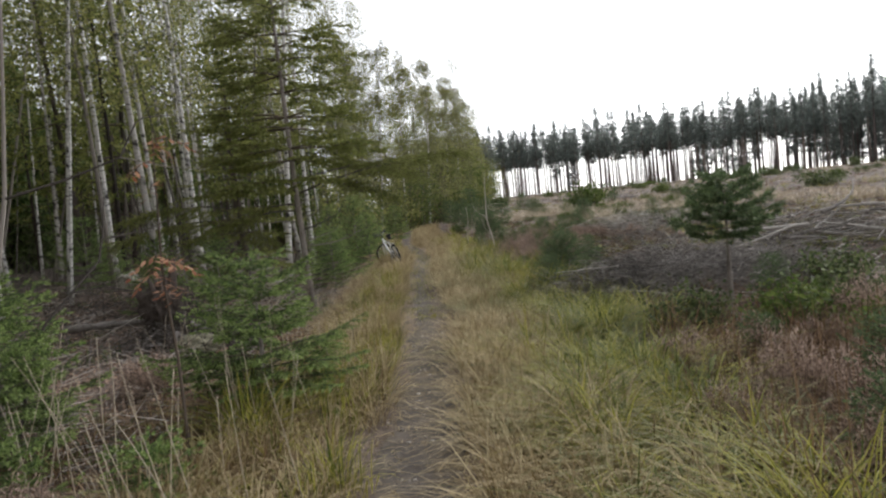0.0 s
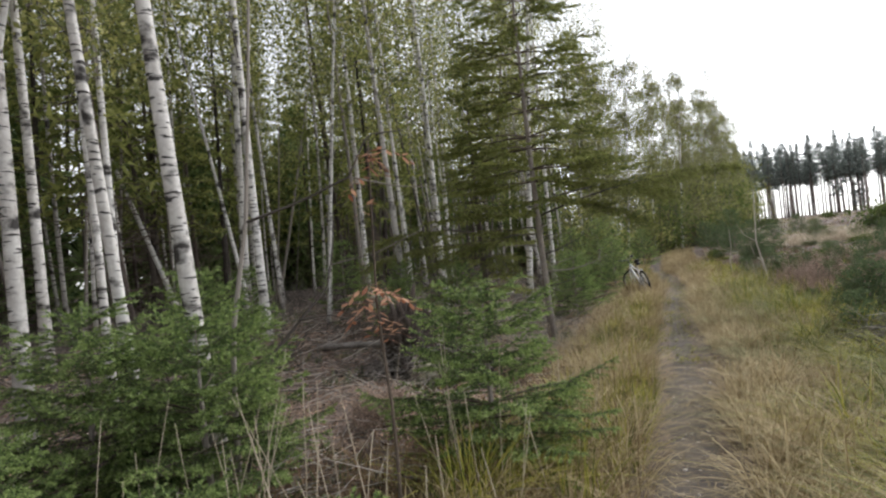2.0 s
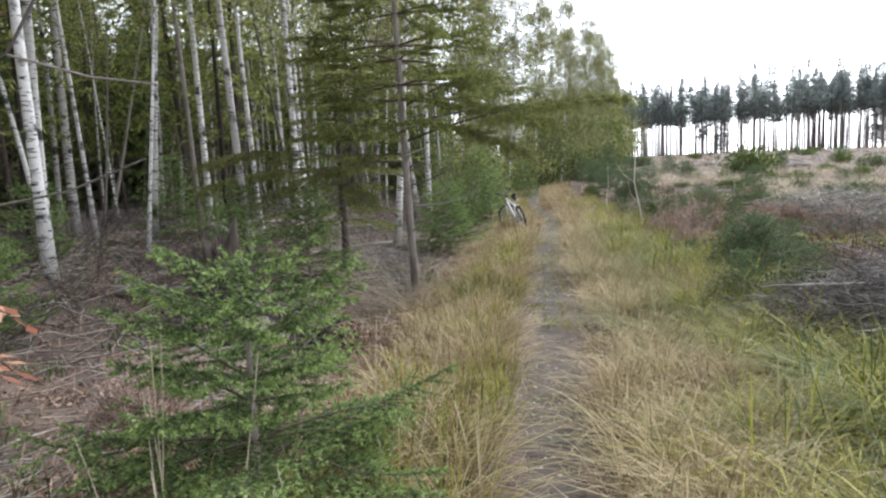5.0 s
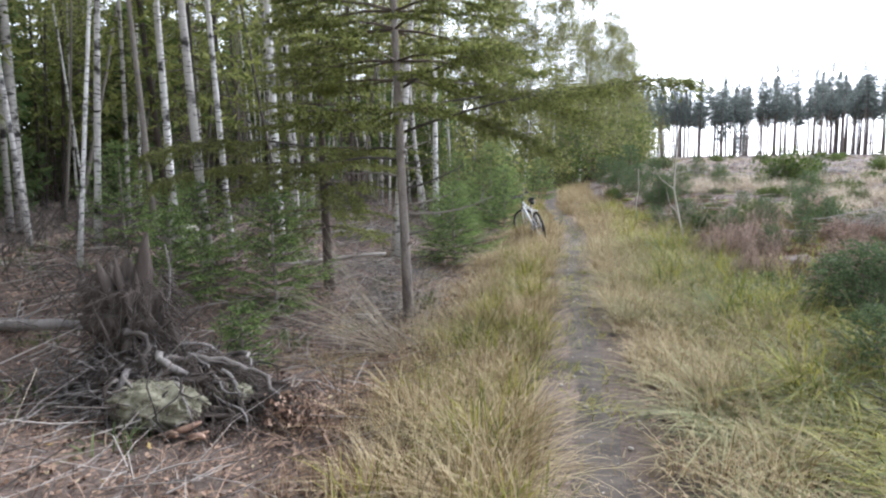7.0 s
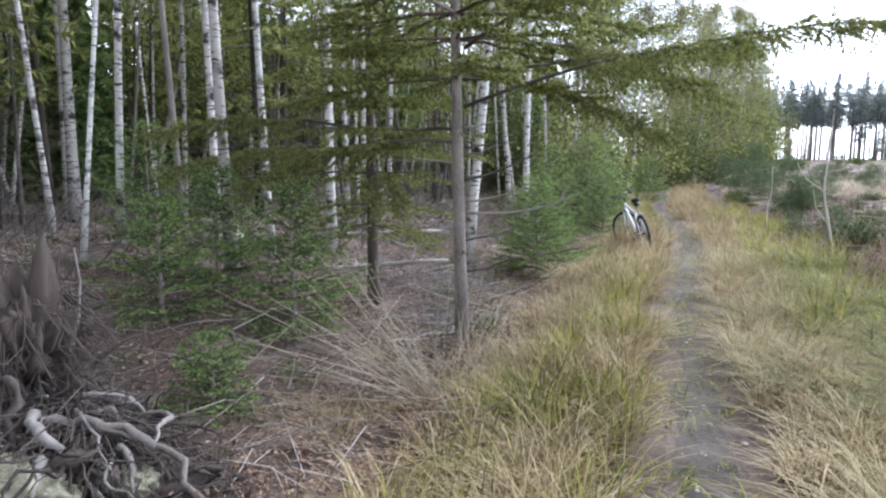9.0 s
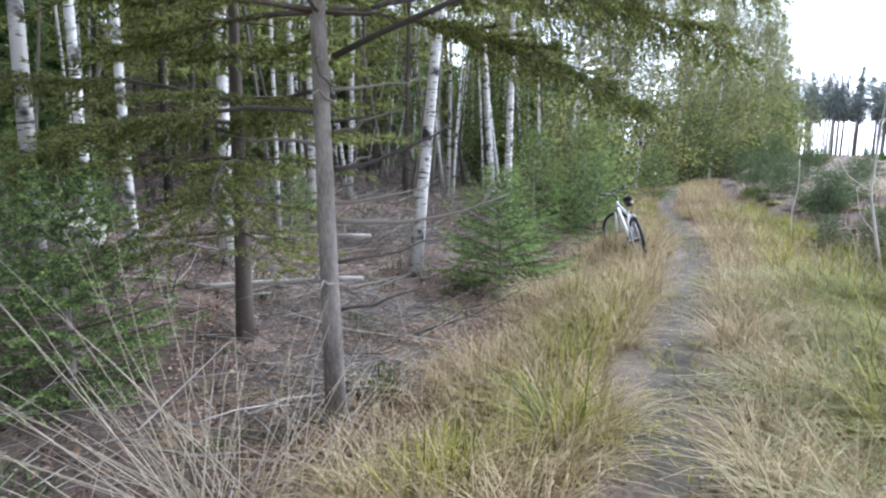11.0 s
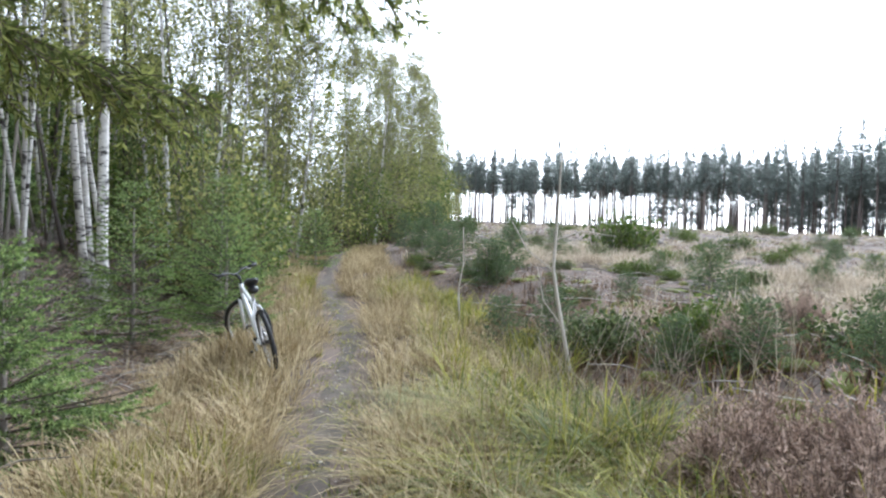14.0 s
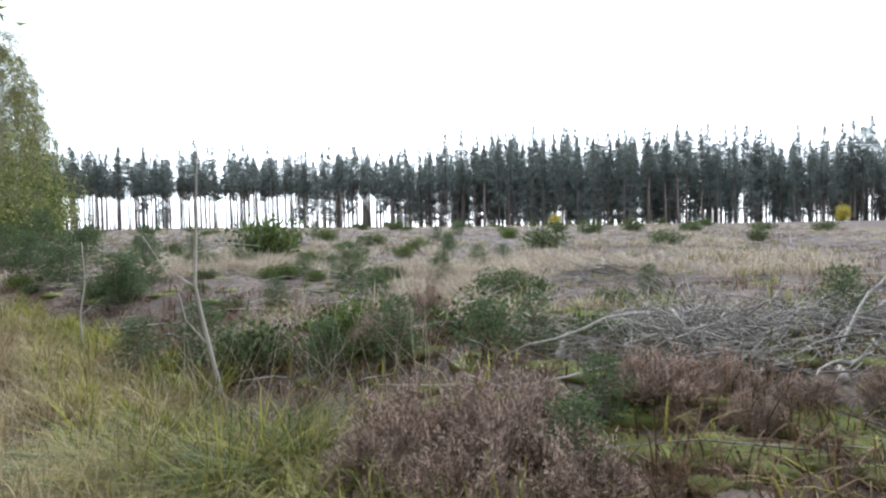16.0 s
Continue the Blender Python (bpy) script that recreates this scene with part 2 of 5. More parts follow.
def blades(base, turn, lean, length, width, up=None):
    """Curved, tapered grass blades, three joints each."""
    base = np.asarray(base, float)
    k = len(base)
    turn, lean, length, width = (np.broadcast_to(np.asarray(x, float), k) for x in (turn, lean, length, width))
    h = np.stack([np.cos(turn), np.sin(turn), 0 * turn], -1)
    side = np.stack([-np.sin(turn), np.cos(turn), 0 * turn], -1)
    v = []
    for s, w in ((0.0, 0.8), (0.4, 1.0), (0.75, 0.7), (1.0, 0.0)):
        bend = lean * (0.25 * s + 0.75 * s * s)
        rise = s * (1 - 0.45 * np.minimum(lean, 1.4) * s)
        c = base + (length * bend)[:, None] * h + (length * rise)[:, None] * np.array([0, 0, 1.0])
        if w:
            v += [c - (width * w / 2)[:, None] * side, c + (width * w / 2)[:, None] * side]
        else:
            v.append(c)
    v = np.stack(v, 1).reshape(-1, 3)
    one = np.array([[0, 1, 3], [0, 3, 2], [2, 3, 5], [2, 5, 4], [4, 5, 6]])
    return v, (np.arange(k)[:, None, None] * 7 + one[None]).reshape(-1, 3)


def darts(base, way, length, width, rng):
    """Flat narrow triangles: needles."""
    k = len(base)
    side = np.cross(way, rng.normal(size=(k, 3)))
    side /= np.linalg.norm(side, axis=1, keepdims=True) + 1e-9
    length, width = (np.broadcast_to(np.asarray(x, float), k)[:, None] for x in (length, width))
    v = np.stack([base - side * width / 2, base + side * width / 2, base + way * length], 1).reshape(-1, 3)
    return v, np.arange(3 * k).reshape(-1, 3)


def leaves(base, size, rng, flat=0.0):
    """Small diamond leaves, folded a little along the middle."""
    k = len(base)
    d = rng.normal(size=(k, 3))
    d[:, 2] *= 1 - flat
    d /= np.linalg.norm(d, axis=1, keepdims=True) + 1e-9
    s = np.cross(d, rng.normal(size=(k, 3)) * np.array([1 - flat, 1 - flat, 1]))
    s /= np.linalg.norm(s, axis=1, keepdims=True) + 1e-9
    size = np.broadcast_to(np.asarray(size, float), k)[:, None]
    lift = np.cross(d, s) * size * 0.12
    v = np.stack([base, base + d * size * 0.5 + s * size * 0.33 + lift, base + d * size, base + d * size * 0.5 - s * size * 0.33 + lift], 1).reshape(-1, 3)
    one = np.array([[0, 1, 2], [0, 2, 3]])
    return v, (np.arange(k)[:, None, None] * 4 + one[None]).reshape(-1, 3)


def lump(rng, radii, subdiv=3, rough=0.2, freq=2.5):
    """A rough, rounded body."""
    bm = bmesh.new()
    bmesh.ops.create_icosphere(bm, subdivisions=subdiv, radius=1)
    off = Vector(rng.uniform(-50, 50, 3))
    for w in bm.verts:
        w.co *= 1 + rough * noise.fractal(w.co * freq + off, 1.0, 2.0, 4)
        w.co = Vector((w.co.x * radii[0], w.co.y * radii[1], w.co.z * radii[2]))
    v = np.array([w.co[:] for w in bm.verts])
    f = np.array([[w.index for w in g.verts] for g in bm.faces])
    bm.free()
    return v, f


def moved(vf, x=0, y=0, z=0, turn=0.0, scale=1.0):
    v, f = vf
    c, s = math.cos(turn), math.sin(turn)
    v = np.asarray(v) * scale
    return np.stack([v[:, 0] * c - v[:, 1] * s + x, v[:, 0] * s + v[:, 1] * c + y, v[:, 2] + z], 1), f


# ---- the lie of the land ----
def step(a, b, v):
    v = np.clip((v - a) / (b - a), 0, 1)
    return v * v * (3 - 2 * v)


def path_x(y):
    return np.interp(y, [-40, 0, 8, 11, 14, 18, 24, 28, 30, 40, 70], [1.5, 0.95, 0.83, 0.6, 0.35, 0.0, -0.3, -1.1, -1.5, -2.3, -3.0])


def wood_edge(y):
    """The forest's edge, left of the path."""
    return np.interp(y, [-20, 0, 8, 12, 16, 24, 35, 42, 50, 60, 80, 110, 190], [-2.6, -2.6, -3.2, -4.6, -4.8, -4.6, -4.3, -3.2, -1.0, 0.8, 2.5, 3.8, 8.0])


def ground_z(x, y):
    x, y = np.asarray(x, float), np.asarray(y, float)
    u = x - path_x(y)
    z = np.interp(y - 24, [0, 14, 42, 96, 190, 260, 420, 900], [0, 0.36, 1.0, 2.3, 4.0, 2.0, -9, -14])
    z = z + 0.5 * step(1.3, 4.0, u) * step(9, 19, y) * (1 - step(60, 150, y))
    z = z - 0.012 * np.clip(x - 50, 0, 200) * step(60, 150, y)
    z = z + 0.5 * step(3.6, 7.0, -u) * (1 - step(60, 120, y))
    z = z - 0.4 * np.exp(-((u + 2.4) ** 2) / 1.6) * step(9, 14, y) - 0.03 * np.exp(-(u**2) / 0.05)
    off = step(0.3, 1.0, abs(u))
    z = z + off * (0.05 * np.sin(1.7 * x + 0.6 * y) * np.sin(1.3 * y - 0.4 * x) + 0.03 * np.sin(4.1 * x + 1.1) * np.sin(3.7 * y))
    return z


def spot(x, y, sink=0.0):
    return float(ground_z(x, y)) - sink


def sheet(xs, ys, lift=0.0):
    gx, gy = np.meshgrid(xs, ys)
    v = np.stack([gx, gy, ground_z(gx, gy) + lift], -1).reshape(-1, 3)
    n = len(xs)
    i, j = np.meshgrid(np.arange(len(ys) - 1), np.arange(n - 1), indexing="ij")
    a = i * n + j
    return v, np.concatenate([np.stack([a, a + 1, a + n + 1], -1).reshape(-1, 3), np.stack([a, a + n + 1, a + n], -1).reshape(-1, 3)])


XS = np.concatenate([[-3000, -1000, -400, -200, -120, -80], np.linspace(-55, -12, 40)[:-1], np.linspace(-12, 12, 130), np.linspace(12, 60, 60)[1:], np.linspace(60, 300, 30)[1:], [500, 1000, 3000]])
YS = np.concatenate([[-3000, -800, -200, -80, -40], np.linspace(-20, 0, 20)[:-1], np.linspace(0, 34, 150), np.linspace(34, 90, 70)[1:], np.linspace(90, 300, 40)[1:], [420, 600, 900, 1500, 3000]])
ground = piece("ground", sheet(XS, YS), SOIL, smooth=True)
tagged(ground, "brown forest soil with rotting leaves, moss and needles", "ground", kind="structure")


def path_strip():
    rng = np.random.default_rng(4)
    ys = np.arange(1.0, 42, 0.12)
    c = path_x(ys)
    w = np.interp(ys, [8, 12, 16], [0.24, 0.15, 0.12]) + 0.03 * np.sin(ys * 1.9) + 0.025 * np.sin(ys * 5.3 + 1) + rng.normal(0, 0.012, len(ys))
    cols = np.linspace(-1, 1, 7)
    x = c[:, None] + w[:, None] * cols[None]
    y = np.repeat(ys[:, None], 7, 1)
    z = ground_z(x, y) + 0.012 - 0.016 * abs(cols[None]) ** 4
    v = np.stack([x, y, z], -1).reshape(-1, 3)
    i, j = np.meshgrid(np.arange(len(ys) - 1), np.arange(6), indexing="ij")
    a = i * 7 + j
    f = np.concatenate([np.stack([a, a + 1, a + 8], -1).reshape(-1, 3), np.stack([a, a + 8, a + 7], -1).reshape(-1, 3)])
    return v, f


tagged(piece("footpath", path_strip(), DIRT, smooth=True), "narrow trodden dirt footpath through dry grass", "path", kind="structure")


# ---- trees ----
def conifer(seed, h, spread, start, whorls, per, droop, trunk_r, needle, needle_w, per_m, fine=0.14, bare=0.0, lift=0.35, twiggy=True, full=0.75, flat=0.14, shoots=False):
    """Arrays of trunk, branch wood and needles of a spruce or pine. bare: the share of a branch, from the stem, without needles."""
    rng = np.random.default_rng(seed)
    zs = np.linspace(-0.15, h, 9)
    bend = rng.normal(0, 0.012 * h, 2)
    stem = np.stack([bend[0] * np.sin(zs / h * 2), bend[1] * np.sin(zs / h * 2.4), zs], -1)
    rad = trunk_r * np.clip(1 - zs / h, 0.03, 1) ** 0.8
    rad[0] *= 1.2
    trunk = tube(stem, rad, 9)
    s0, s1, r0, r1, n0, n1 = [], [], [], [], [], []
    main = {}
    for i in range(whorls):
        f = (i + rng.uniform(-0.3, 0.3)) / whorls
        f = min(max(f, 0.0), 0.98)
        z = start + (h - start) * f
        reach = (spread * (1 - f) ** full + 0.03 * spread) * (0.75 if f < 0.08 else 1)
        turn = rng.uniform(0, 7)
        for k in range(per):
            az = turn + k * 2 * np.pi / per + rng.normal(0, 0.25)
            length = reach * rng.uniform(0.65, 1.08)
            out = np.array([np.cos(az), np.sin(az), 0])
            side = np.array([-np.sin(az), np.cos(az), 0])
            q = np.linspace(0, 1, 6)
            rise = lift * f + 0.05
            hub = np.array([np.interp(z, zs, stem[:, 0]), np.interp(z, zs, stem[:, 1]), z])
            pts = hub + length * q[:, None] * out + (length * (rise * q - droop * q**2 + 0.12 * q**4))[:, None] * np.array([0, 0, 1]) + rng.normal(0, 0.02 * length, (6, 3)) * q[:, None]
            th = max(0.1 * trunk_r, 0.012 * length)
            for a in range(5):
                main[len(s0)] = 1
                s0.append(pts[a]), s1.append(pts[a + 1])
                r0.append(th * (1 - q[a] * 0.85)), r1.append(th * (1 - q[a + 1] * 0.85))
                if q[a + 1] > bare:
                    n0.append(pts[a]), n1.append(pts[a + 1])
            m = max(2, int(length * (1 - bare) / fine))
            for j in range(m):
                s = bare + (1 - bare) * (0.12 + 0.86 * (j + rng.uniform(0, 0.6)) / m)
                at = np.array([np.interp(s, q, pts[:, c]) for c in range(3)])
                for sg in (-1, 1):
                    ln = (0.42 * length * (1 - s) + 0.35 * fine + 0.03 * spread) * rng.uniform(0.6, 1.1)
                    d = 0.75 * out + sg * 0.75 * side + np.array([0, 0, rng.normal(-0.1, flat) - 0.35 * droop + 0.15 * f])
                    e = at + d * ln
                    s0.append(at), s1.append(e), r0.append(th * 0.35), r1.append(th * 0.12)
                    n0.append(at), n1.append(e)
                    if ln > 2.2 * fine:
                        for u in (0.4, 0.65):
                            for sg2 in (-1, 1):
                                w = at + d * ln * u
                                e2 = w + (0.7 * d + sg2 * 0.6 * np.cross(d, [0, 0, 1])) * ln * 0.35
                                n0.append(w), n1.append(e2)
                                s0.append(w), s1.append(e2), r0.append(th * 0.2), r1.append(th * 0.1)
    n0.append(np.array([stem[-1, 0], stem[-1, 1], h * 0.94])), n1.append(stem[-1] + [0, 0, 0.02 * h])
    if not twiggy:
        big = sorted(main)[::5]
        s1, r1 = [s1[i + 4] for i in big], [r1[i + 4] for i in big]
        s0, r0 = [s0[i] for i in big], [r0[i] for i in big]
    wood = rods(s0, s1, r0, r1)
    n0, n1 = np.array(n0), np.array(n1)
    seg = np.linalg.norm(n1 - n0, axis=1)
    count = rng.poisson(seg * per_m)
    idx = np.repeat(np.arange(len(n0)), count)
    along = rng.uniform(0, 1, (len(idx), 1))
    base = n0[idx] + (n1 - n0)[idx] * along
    d = (n1 - n0)[idx] / (seg[idx, None] + 1e-9)
    side = np.cross(d, rng.normal(size=(len(idx), 3)))
    side /= np.linalg.norm(side, axis=1, keepdims=True) + 1e-9
    way = 0.7 * d + 0.75 * side
    size = needle * rng.uniform(0.7, 1.15, len(idx))
    if not shoots:
        return trunk, wood, darts(base, way, size, needle_w, rng)
    # this year's growth sits on the twigs' outer ends
    far = np.hypot(base[:, 0], base[:, 1])
    tip = (along[:, 0] > 0.5) & (far > 0.45 * (spread * (1 - np.clip(base[:, 2] / h, 0, 1)) ** full))
    return trunk, wood, darts(base[~tip], way[~tip], size[~tip], needle_w, rng), darts(base[tip], way[tip], size[tip] * 0.9, needle_w, rng)


def conifer_tree(name, m, data, needles, bark, label, category, group=""):
    t = thing(name, m, label, category, group)
    piece("trunk", data[0], bark, t, smooth=True)
    tagged(piece("branchwork", data[1], TWIGBARK, t), kind="stuff")
    tagged(piece("foliage", data[2], needles, t), kind="stuff")
    if len(data) > 3:
        tagged(piece("shoot_growth", data[3], SHOOT, t), kind="stuff")
    return t


def crooked(rng, h, lean, sway, n=12):
    """A stem's line, from a little under the ground up."""
    s = np.linspace(0, 1, n)
    a, b = rng.uniform(0, 6), rng.uniform(0, 6)
    x = lean[0] * h * s + sway * h * (np.sin(3.1 * s + a) - np.sin(a)) * 0.5
    y = lean[1] * h * s + sway * h * (np.sin(2.7 * s + b) - np.sin(b)) * 0.5
    return np.stack([x, y, -0.2 + (h + 0.2) * s], -1)


def birch(seed, h, r, lean=(0, 0), sway=0.02, first=0.3, limbs=26, n_leaves=2600, leaf=0.075, reach=1.3, puff=0.28, hang=0.0):
    rng = np.random.default_rng(seed)
    line = crooked(rng, h, lean, sway)
    s = np.linspace(0, 1, len(line))
    rad = r * (1 - 0.9 * s)
    rad[0] *= 1.35
    trunk = tube(line, rad, 10)
    s0, s1, r0, r1, tips = [], [], [], [], []
    for _ in range(limbs):
        f = rng.uniform(first, 0.98)
        at = np.array([np.interp(f, s, line[:, c]) for c in range(3)])
        az = rng.uniform(0, 2 * np.pi)
        ln = reach * (1.15 - f) * rng.uniform(0.5, 1.2) + 0.3
        p = at
        for k in range(4):
            q = p + ln / 4 * np.array([np.cos(az), np.sin(az), 0.9 - 0.45 * k]) + rng.normal(0, 0.04, 3)
            s0.append(p), s1.append(q), r0.append(r * 0.16 * (1 - k / 4.5)), r1.append(r * 0.16 * (1 - (k + 1) / 4.5))
            tips.append((p + q) / 2), tips.append(q)
            p = q
    tips = np.array(tips)
    c = tips[rng.integers(0, len(tips), n_leaves)]
    pos = c + rng.normal(0, 1, (n_leaves, 3)) * np.array([puff, puff, 1.07 * puff]) - np.array([0, 0, 0.12])
    wood = rods(s0, s1, r0, r1, 4)
    if hang:
        # fine twigs droop from the limbs and carry the leaves in strings
        m = n_leaves // 16
        start = tips[rng.integers(0, len(tips), m)] + rng.normal(0, 0.08, (m, 3))
        drift = rng.normal(0, 0.5, (m, 3)) * np.array([1, 1, 0]) - np.array([0, 0, 1]) * rng.uniform(0.3, 1.2, (m, 1))
        end = start + drift * hang * rng.uniform(0.4, 1.1, (m, 1))
        wood = joined([wood, rods(start, end, 0.006, 0.003)])
        k = rng.integers(0, m, n_leaves)
        pos = start[k] + (end - start)[k] * rng.uniform(0, 1, (n_leaves, 1)) + rng.normal(0, 0.07, (n_leaves, 3))
    return trunk, wood, leaves(pos, leaf * rng.uniform(0.6, 1.2, n_leaves), rng)


def birch_tree(m, data, label, leaf=None, bark=None, group="birches at the forest edge"):
    t = thing("birch_tree", m, label, "tree", group)
    piece("trunk", data[0], bark or BIRCHBARK, t, smooth=True)
    tagged(piece("branchwork", data[1], GREYBARK, t), kind="stuff")
    tagged(piece("crown", data[2], leaf or LEAF, t), kind="stuff")
    return t


def at_ground(x, y, turn=0.0, sink=0.0):
    return pose(x, y, spot(x, y, sink), 0, 0, turn)


# birches that stand free enough to be told apart: place, height, radius, lean to the right and away
BIRCHES = [
    (-2.55, 8.1, 13, 0.075, (-0.10, 0.0)), (-4.0, 7.6, 13, 0.07, (-0.03, 0.02)), (-3.55, 6.35, 12, 0.075, (-0.06, 0.01)),
    (-4.3, 8.6, 12, 0.045, (-0.05, 0.03)), (-5.6, 12.4, 14, 0.075, (-0.03, 0.0)), (-4.75, 15.6, 14, 0.07, (-0.07, 0.02)),
    (-4.95, 17.9, 14, 0.075, (-0.04, 0.01)), (-5.25, 16.9, 13, 0.055, (-0.05, 0.03)), (-7.9, 14.6, 14, 0.085, (0.03, 0.0)),
    (-10.2, 17.6, 15, 0.1, (0.01, 0.0)), (-3.62, 20.0, 14, 0.085, (0.075, 0.02)), (-6.9, 22.1, 14, 0.09, (-0.02, 0.0)),
    (-7.6, 22.4, 14, 0.07, (-0.03, 0.0)), (-7.5, 24.2, 14, 0.06, (0.01, 0.0)), (-4.3, 25.6, 14, 0.09, (0.0, 0.0)),
    (-5.0, 26.6, 13, 0.075, (-0.08, 0.0)), (-5.2, 27.2, 13, 0.065, (-0.1, 0.02)), (-4.6, 31.5, 13, 0.06, (0.05, 0.0)),
    (-4.2, 35.5, 13, 0.07, (-0.02, 0.0)), (-3.4, 37.0, 12, 0.06, (0.06, 0.0)), (-4.4, 39.0, 12, 0.06, (0.02, 0.0)), (-2.6, 43.0, 13, 0.08, (0.04, 0.0)), (-1.4, 47.0, 13, 0.08, (0.05, 0.0)), (-0.2, 52.0, 12.5, 0.08, (0.06, 0.0)), (0.6, 57.0, 12, 0.07, (0.04, 0.0)), (1.4, 62.0, 11.5, 0.07, (0.03, 0.0)), (-1.0, 56.0, 13, 0.08, (-0.03, 0.0)), (-2.0, 50.0, 13, 0.08, (0.0, 0.0)),
    (-6.6, 10.6, 13, 0.06, (0.02, 0.0)), (-6.1, 9.2, 13, 0.065, (-0.02, 0.02)),
]
for i, (x, y, h, r, lean) in enumerate(BIRCHES):
    if y < 30:
        shape = birch(100 + i, h, r, lean, 0.012, 0.3, 26, 2400, 0.08, 1.3, 0.28)
    else:
        shape = birch(100 + i, h * 0.86, r, lean, 0.02, 0.13 if y > 40 else 0.25, 70, 12000 if y > 40 else 7000, 0.085, 2.4 if y > 40 else 1.7, hang=1.2)
    birch_tree(at_ground(x, y), shape, "white-barked birch with dark bands and thin yellowing leaves")

# the wood behind: shared shapes, set out at random
rng = np.random.default_rng(21)
FAR_BIRCH = [birch_tree(at_ground(-9 - i, 12 + 3 * i), birch(140 + i, 13 + i % 3, 0.038 + 0.012 * (i % 3), (rng.normal(0, 0.06), rng.normal(0, 0.04)), 0.03, 0.34, 34, 3000, 0.085, 1.6), "slender birch in the wood with yellow-green autumn leaves", group="birches inside the wood") for i in range(5)]
THIN = [birch_tree(at_ground(-8 - i, 20 + 4 * i), birch(150 + i, 12, 0.032 + 0.006 * i, (rng.normal(0, 0.07), rng.normal(0, 0.05)), 0.035, 0.45, 12, 350, 0.12, 1.2), "thin bare-stemmed young birch in the wood", group="thin birches inside the wood", bark=BIRCHBARK if i == 3 else GREYBARK) for i in range(4)]
POLE = []
for i in range(3):
    d = conifer(160 + i, 12.5, 1.6, 2.6, 20, 5, 0.35, 0.075, 0.24, 0.08, 8, 0.4, 0.25, 0.3, False)
    k = 60
    z, az = rng.uniform(0.25, 3.0, k), rng.uniform(0, 7, k)
    a = np.stack([0 * z, 0 * z, z], -1)
    e = a + np.stack([np.cos(az), np.sin(az), rng.normal(-0.1, 0.2, k)], -1) * rng.uniform(0.35, 1.3, (k, 1))
    half = (a + e) / 2 + rng.normal(0, 0.05, (k, 3))
    d = (d[0], joined([d[1], rods(a, half, 0.011, 0.008), rods(half, e, 0.008, 0.003), rods(half, half + rng.normal(0, 0.25, (k, 3)), 0.006, 0.002)]), d[2])
    POLE.append(conifer_tree("spruce_pole", at_ground(-11 - i, 9 + 4 * i), d, OLDNEEDLE, DARKBARK, "dark slender spruce crowded inside the wood", "tree", "spruces inside the wood"))
DEEP = []
for i in range(2):
    d = conifer(170 + i, 8.5, 2.3, 0.2, 24, 7, 0.4, 0.1, 0.45, 0.2, 7.5, 0.5, 0.1, 0.3, False)
    DEEP.append(conifer_tree("dark_spruce", at_ground(-25 - 2 * i, 10 + 12 * i), d, NEEDLE, DARKBARK, "dense dark spruce deep in the wood", "tree", "spruces deep in the wood"))
for _ in range(150):
    y = rng.uniform(-6, 48)
    x = float(wood_edge(y)) - rng.uniform(0.3, 13)
    k = rng.uniform(0.7, 1.2)
    src, m = THIN[rng.integers(4)], at_ground(x, y, rng.uniform(0, 360)) @ pose(0, 0, 0, rng.normal(0, 3.5), rng.normal(0, 3.5)) @ Matrix.Diagonal((k, k, k, 1))
    if (x + 3.7) ** 2 + (y - 13.2) ** 2 > 3:
        copy_thing(src, m)
taken = [(b[0], b[1]) for b in BIRCHES]
count = 0
while count < 190:
    y = rng.uniform(-10, 40) if rng.uniform() < 0.72 else rng.uniform(40, 165)
    back = rng.uniform(0.2, 17) if y < 40 else rng.uniform(0, 9)
    x = float(wood_edge(y)) - back
    if any((x - a) ** 2 + (y - b) ** 2 < (0.5 if y < 40 else 2.0) for a, b in taken) or (x + 1.95) ** 2 + (y - 15.8) ** 2 < 3:
        continue
    taken.append((x, y))
    src = POLE[rng.integers(3)] if rng.uniform() < 0.27 + 0.025 * back else FAR_BIRCH[rng.integers(5)]
    k = rng.uniform(0.8, 1.15)
    m = at_ground(x, y, rng.uniform(0, 360)) @ pose(0, 0, 0, rng.normal(0, 2), rng.normal(0, 2)) @ Matrix.Diagonal((k, k, k, 1))
    if (x + 3.7) ** 2 + (y - 13.2) ** 2 > 3:
        copy_thing(src, m)
    count += 1
for _ in range(66):
    y = rng.uniform(-14, 70)
    x = float(wood_edge(y)) - rng.uniform(11, 25)
    k = rng.uniform(0.85, 1.2)
    copy_thing(DEEP[rng.integers(2)], at_ground(x, y, rng.uniform(0, 360)) @ Matrix.Diagonal((k, k, k, 1)))

# the spruce beside the path, with bare lower boughs
side_spruce = conifer(5, 9.3, 2.4, 2.7, 21, 5, 0.24, 0.066, 0.05, 0.019, 185, 0.17, 0.25, 0.25)
roadside = conifer_tree("roadside_spruce", at_ground(-1.95, 15.8), side_spruce, OLDNEEDLE, BARK, "tall thin spruce beside the path with dead lower branches", "tree")

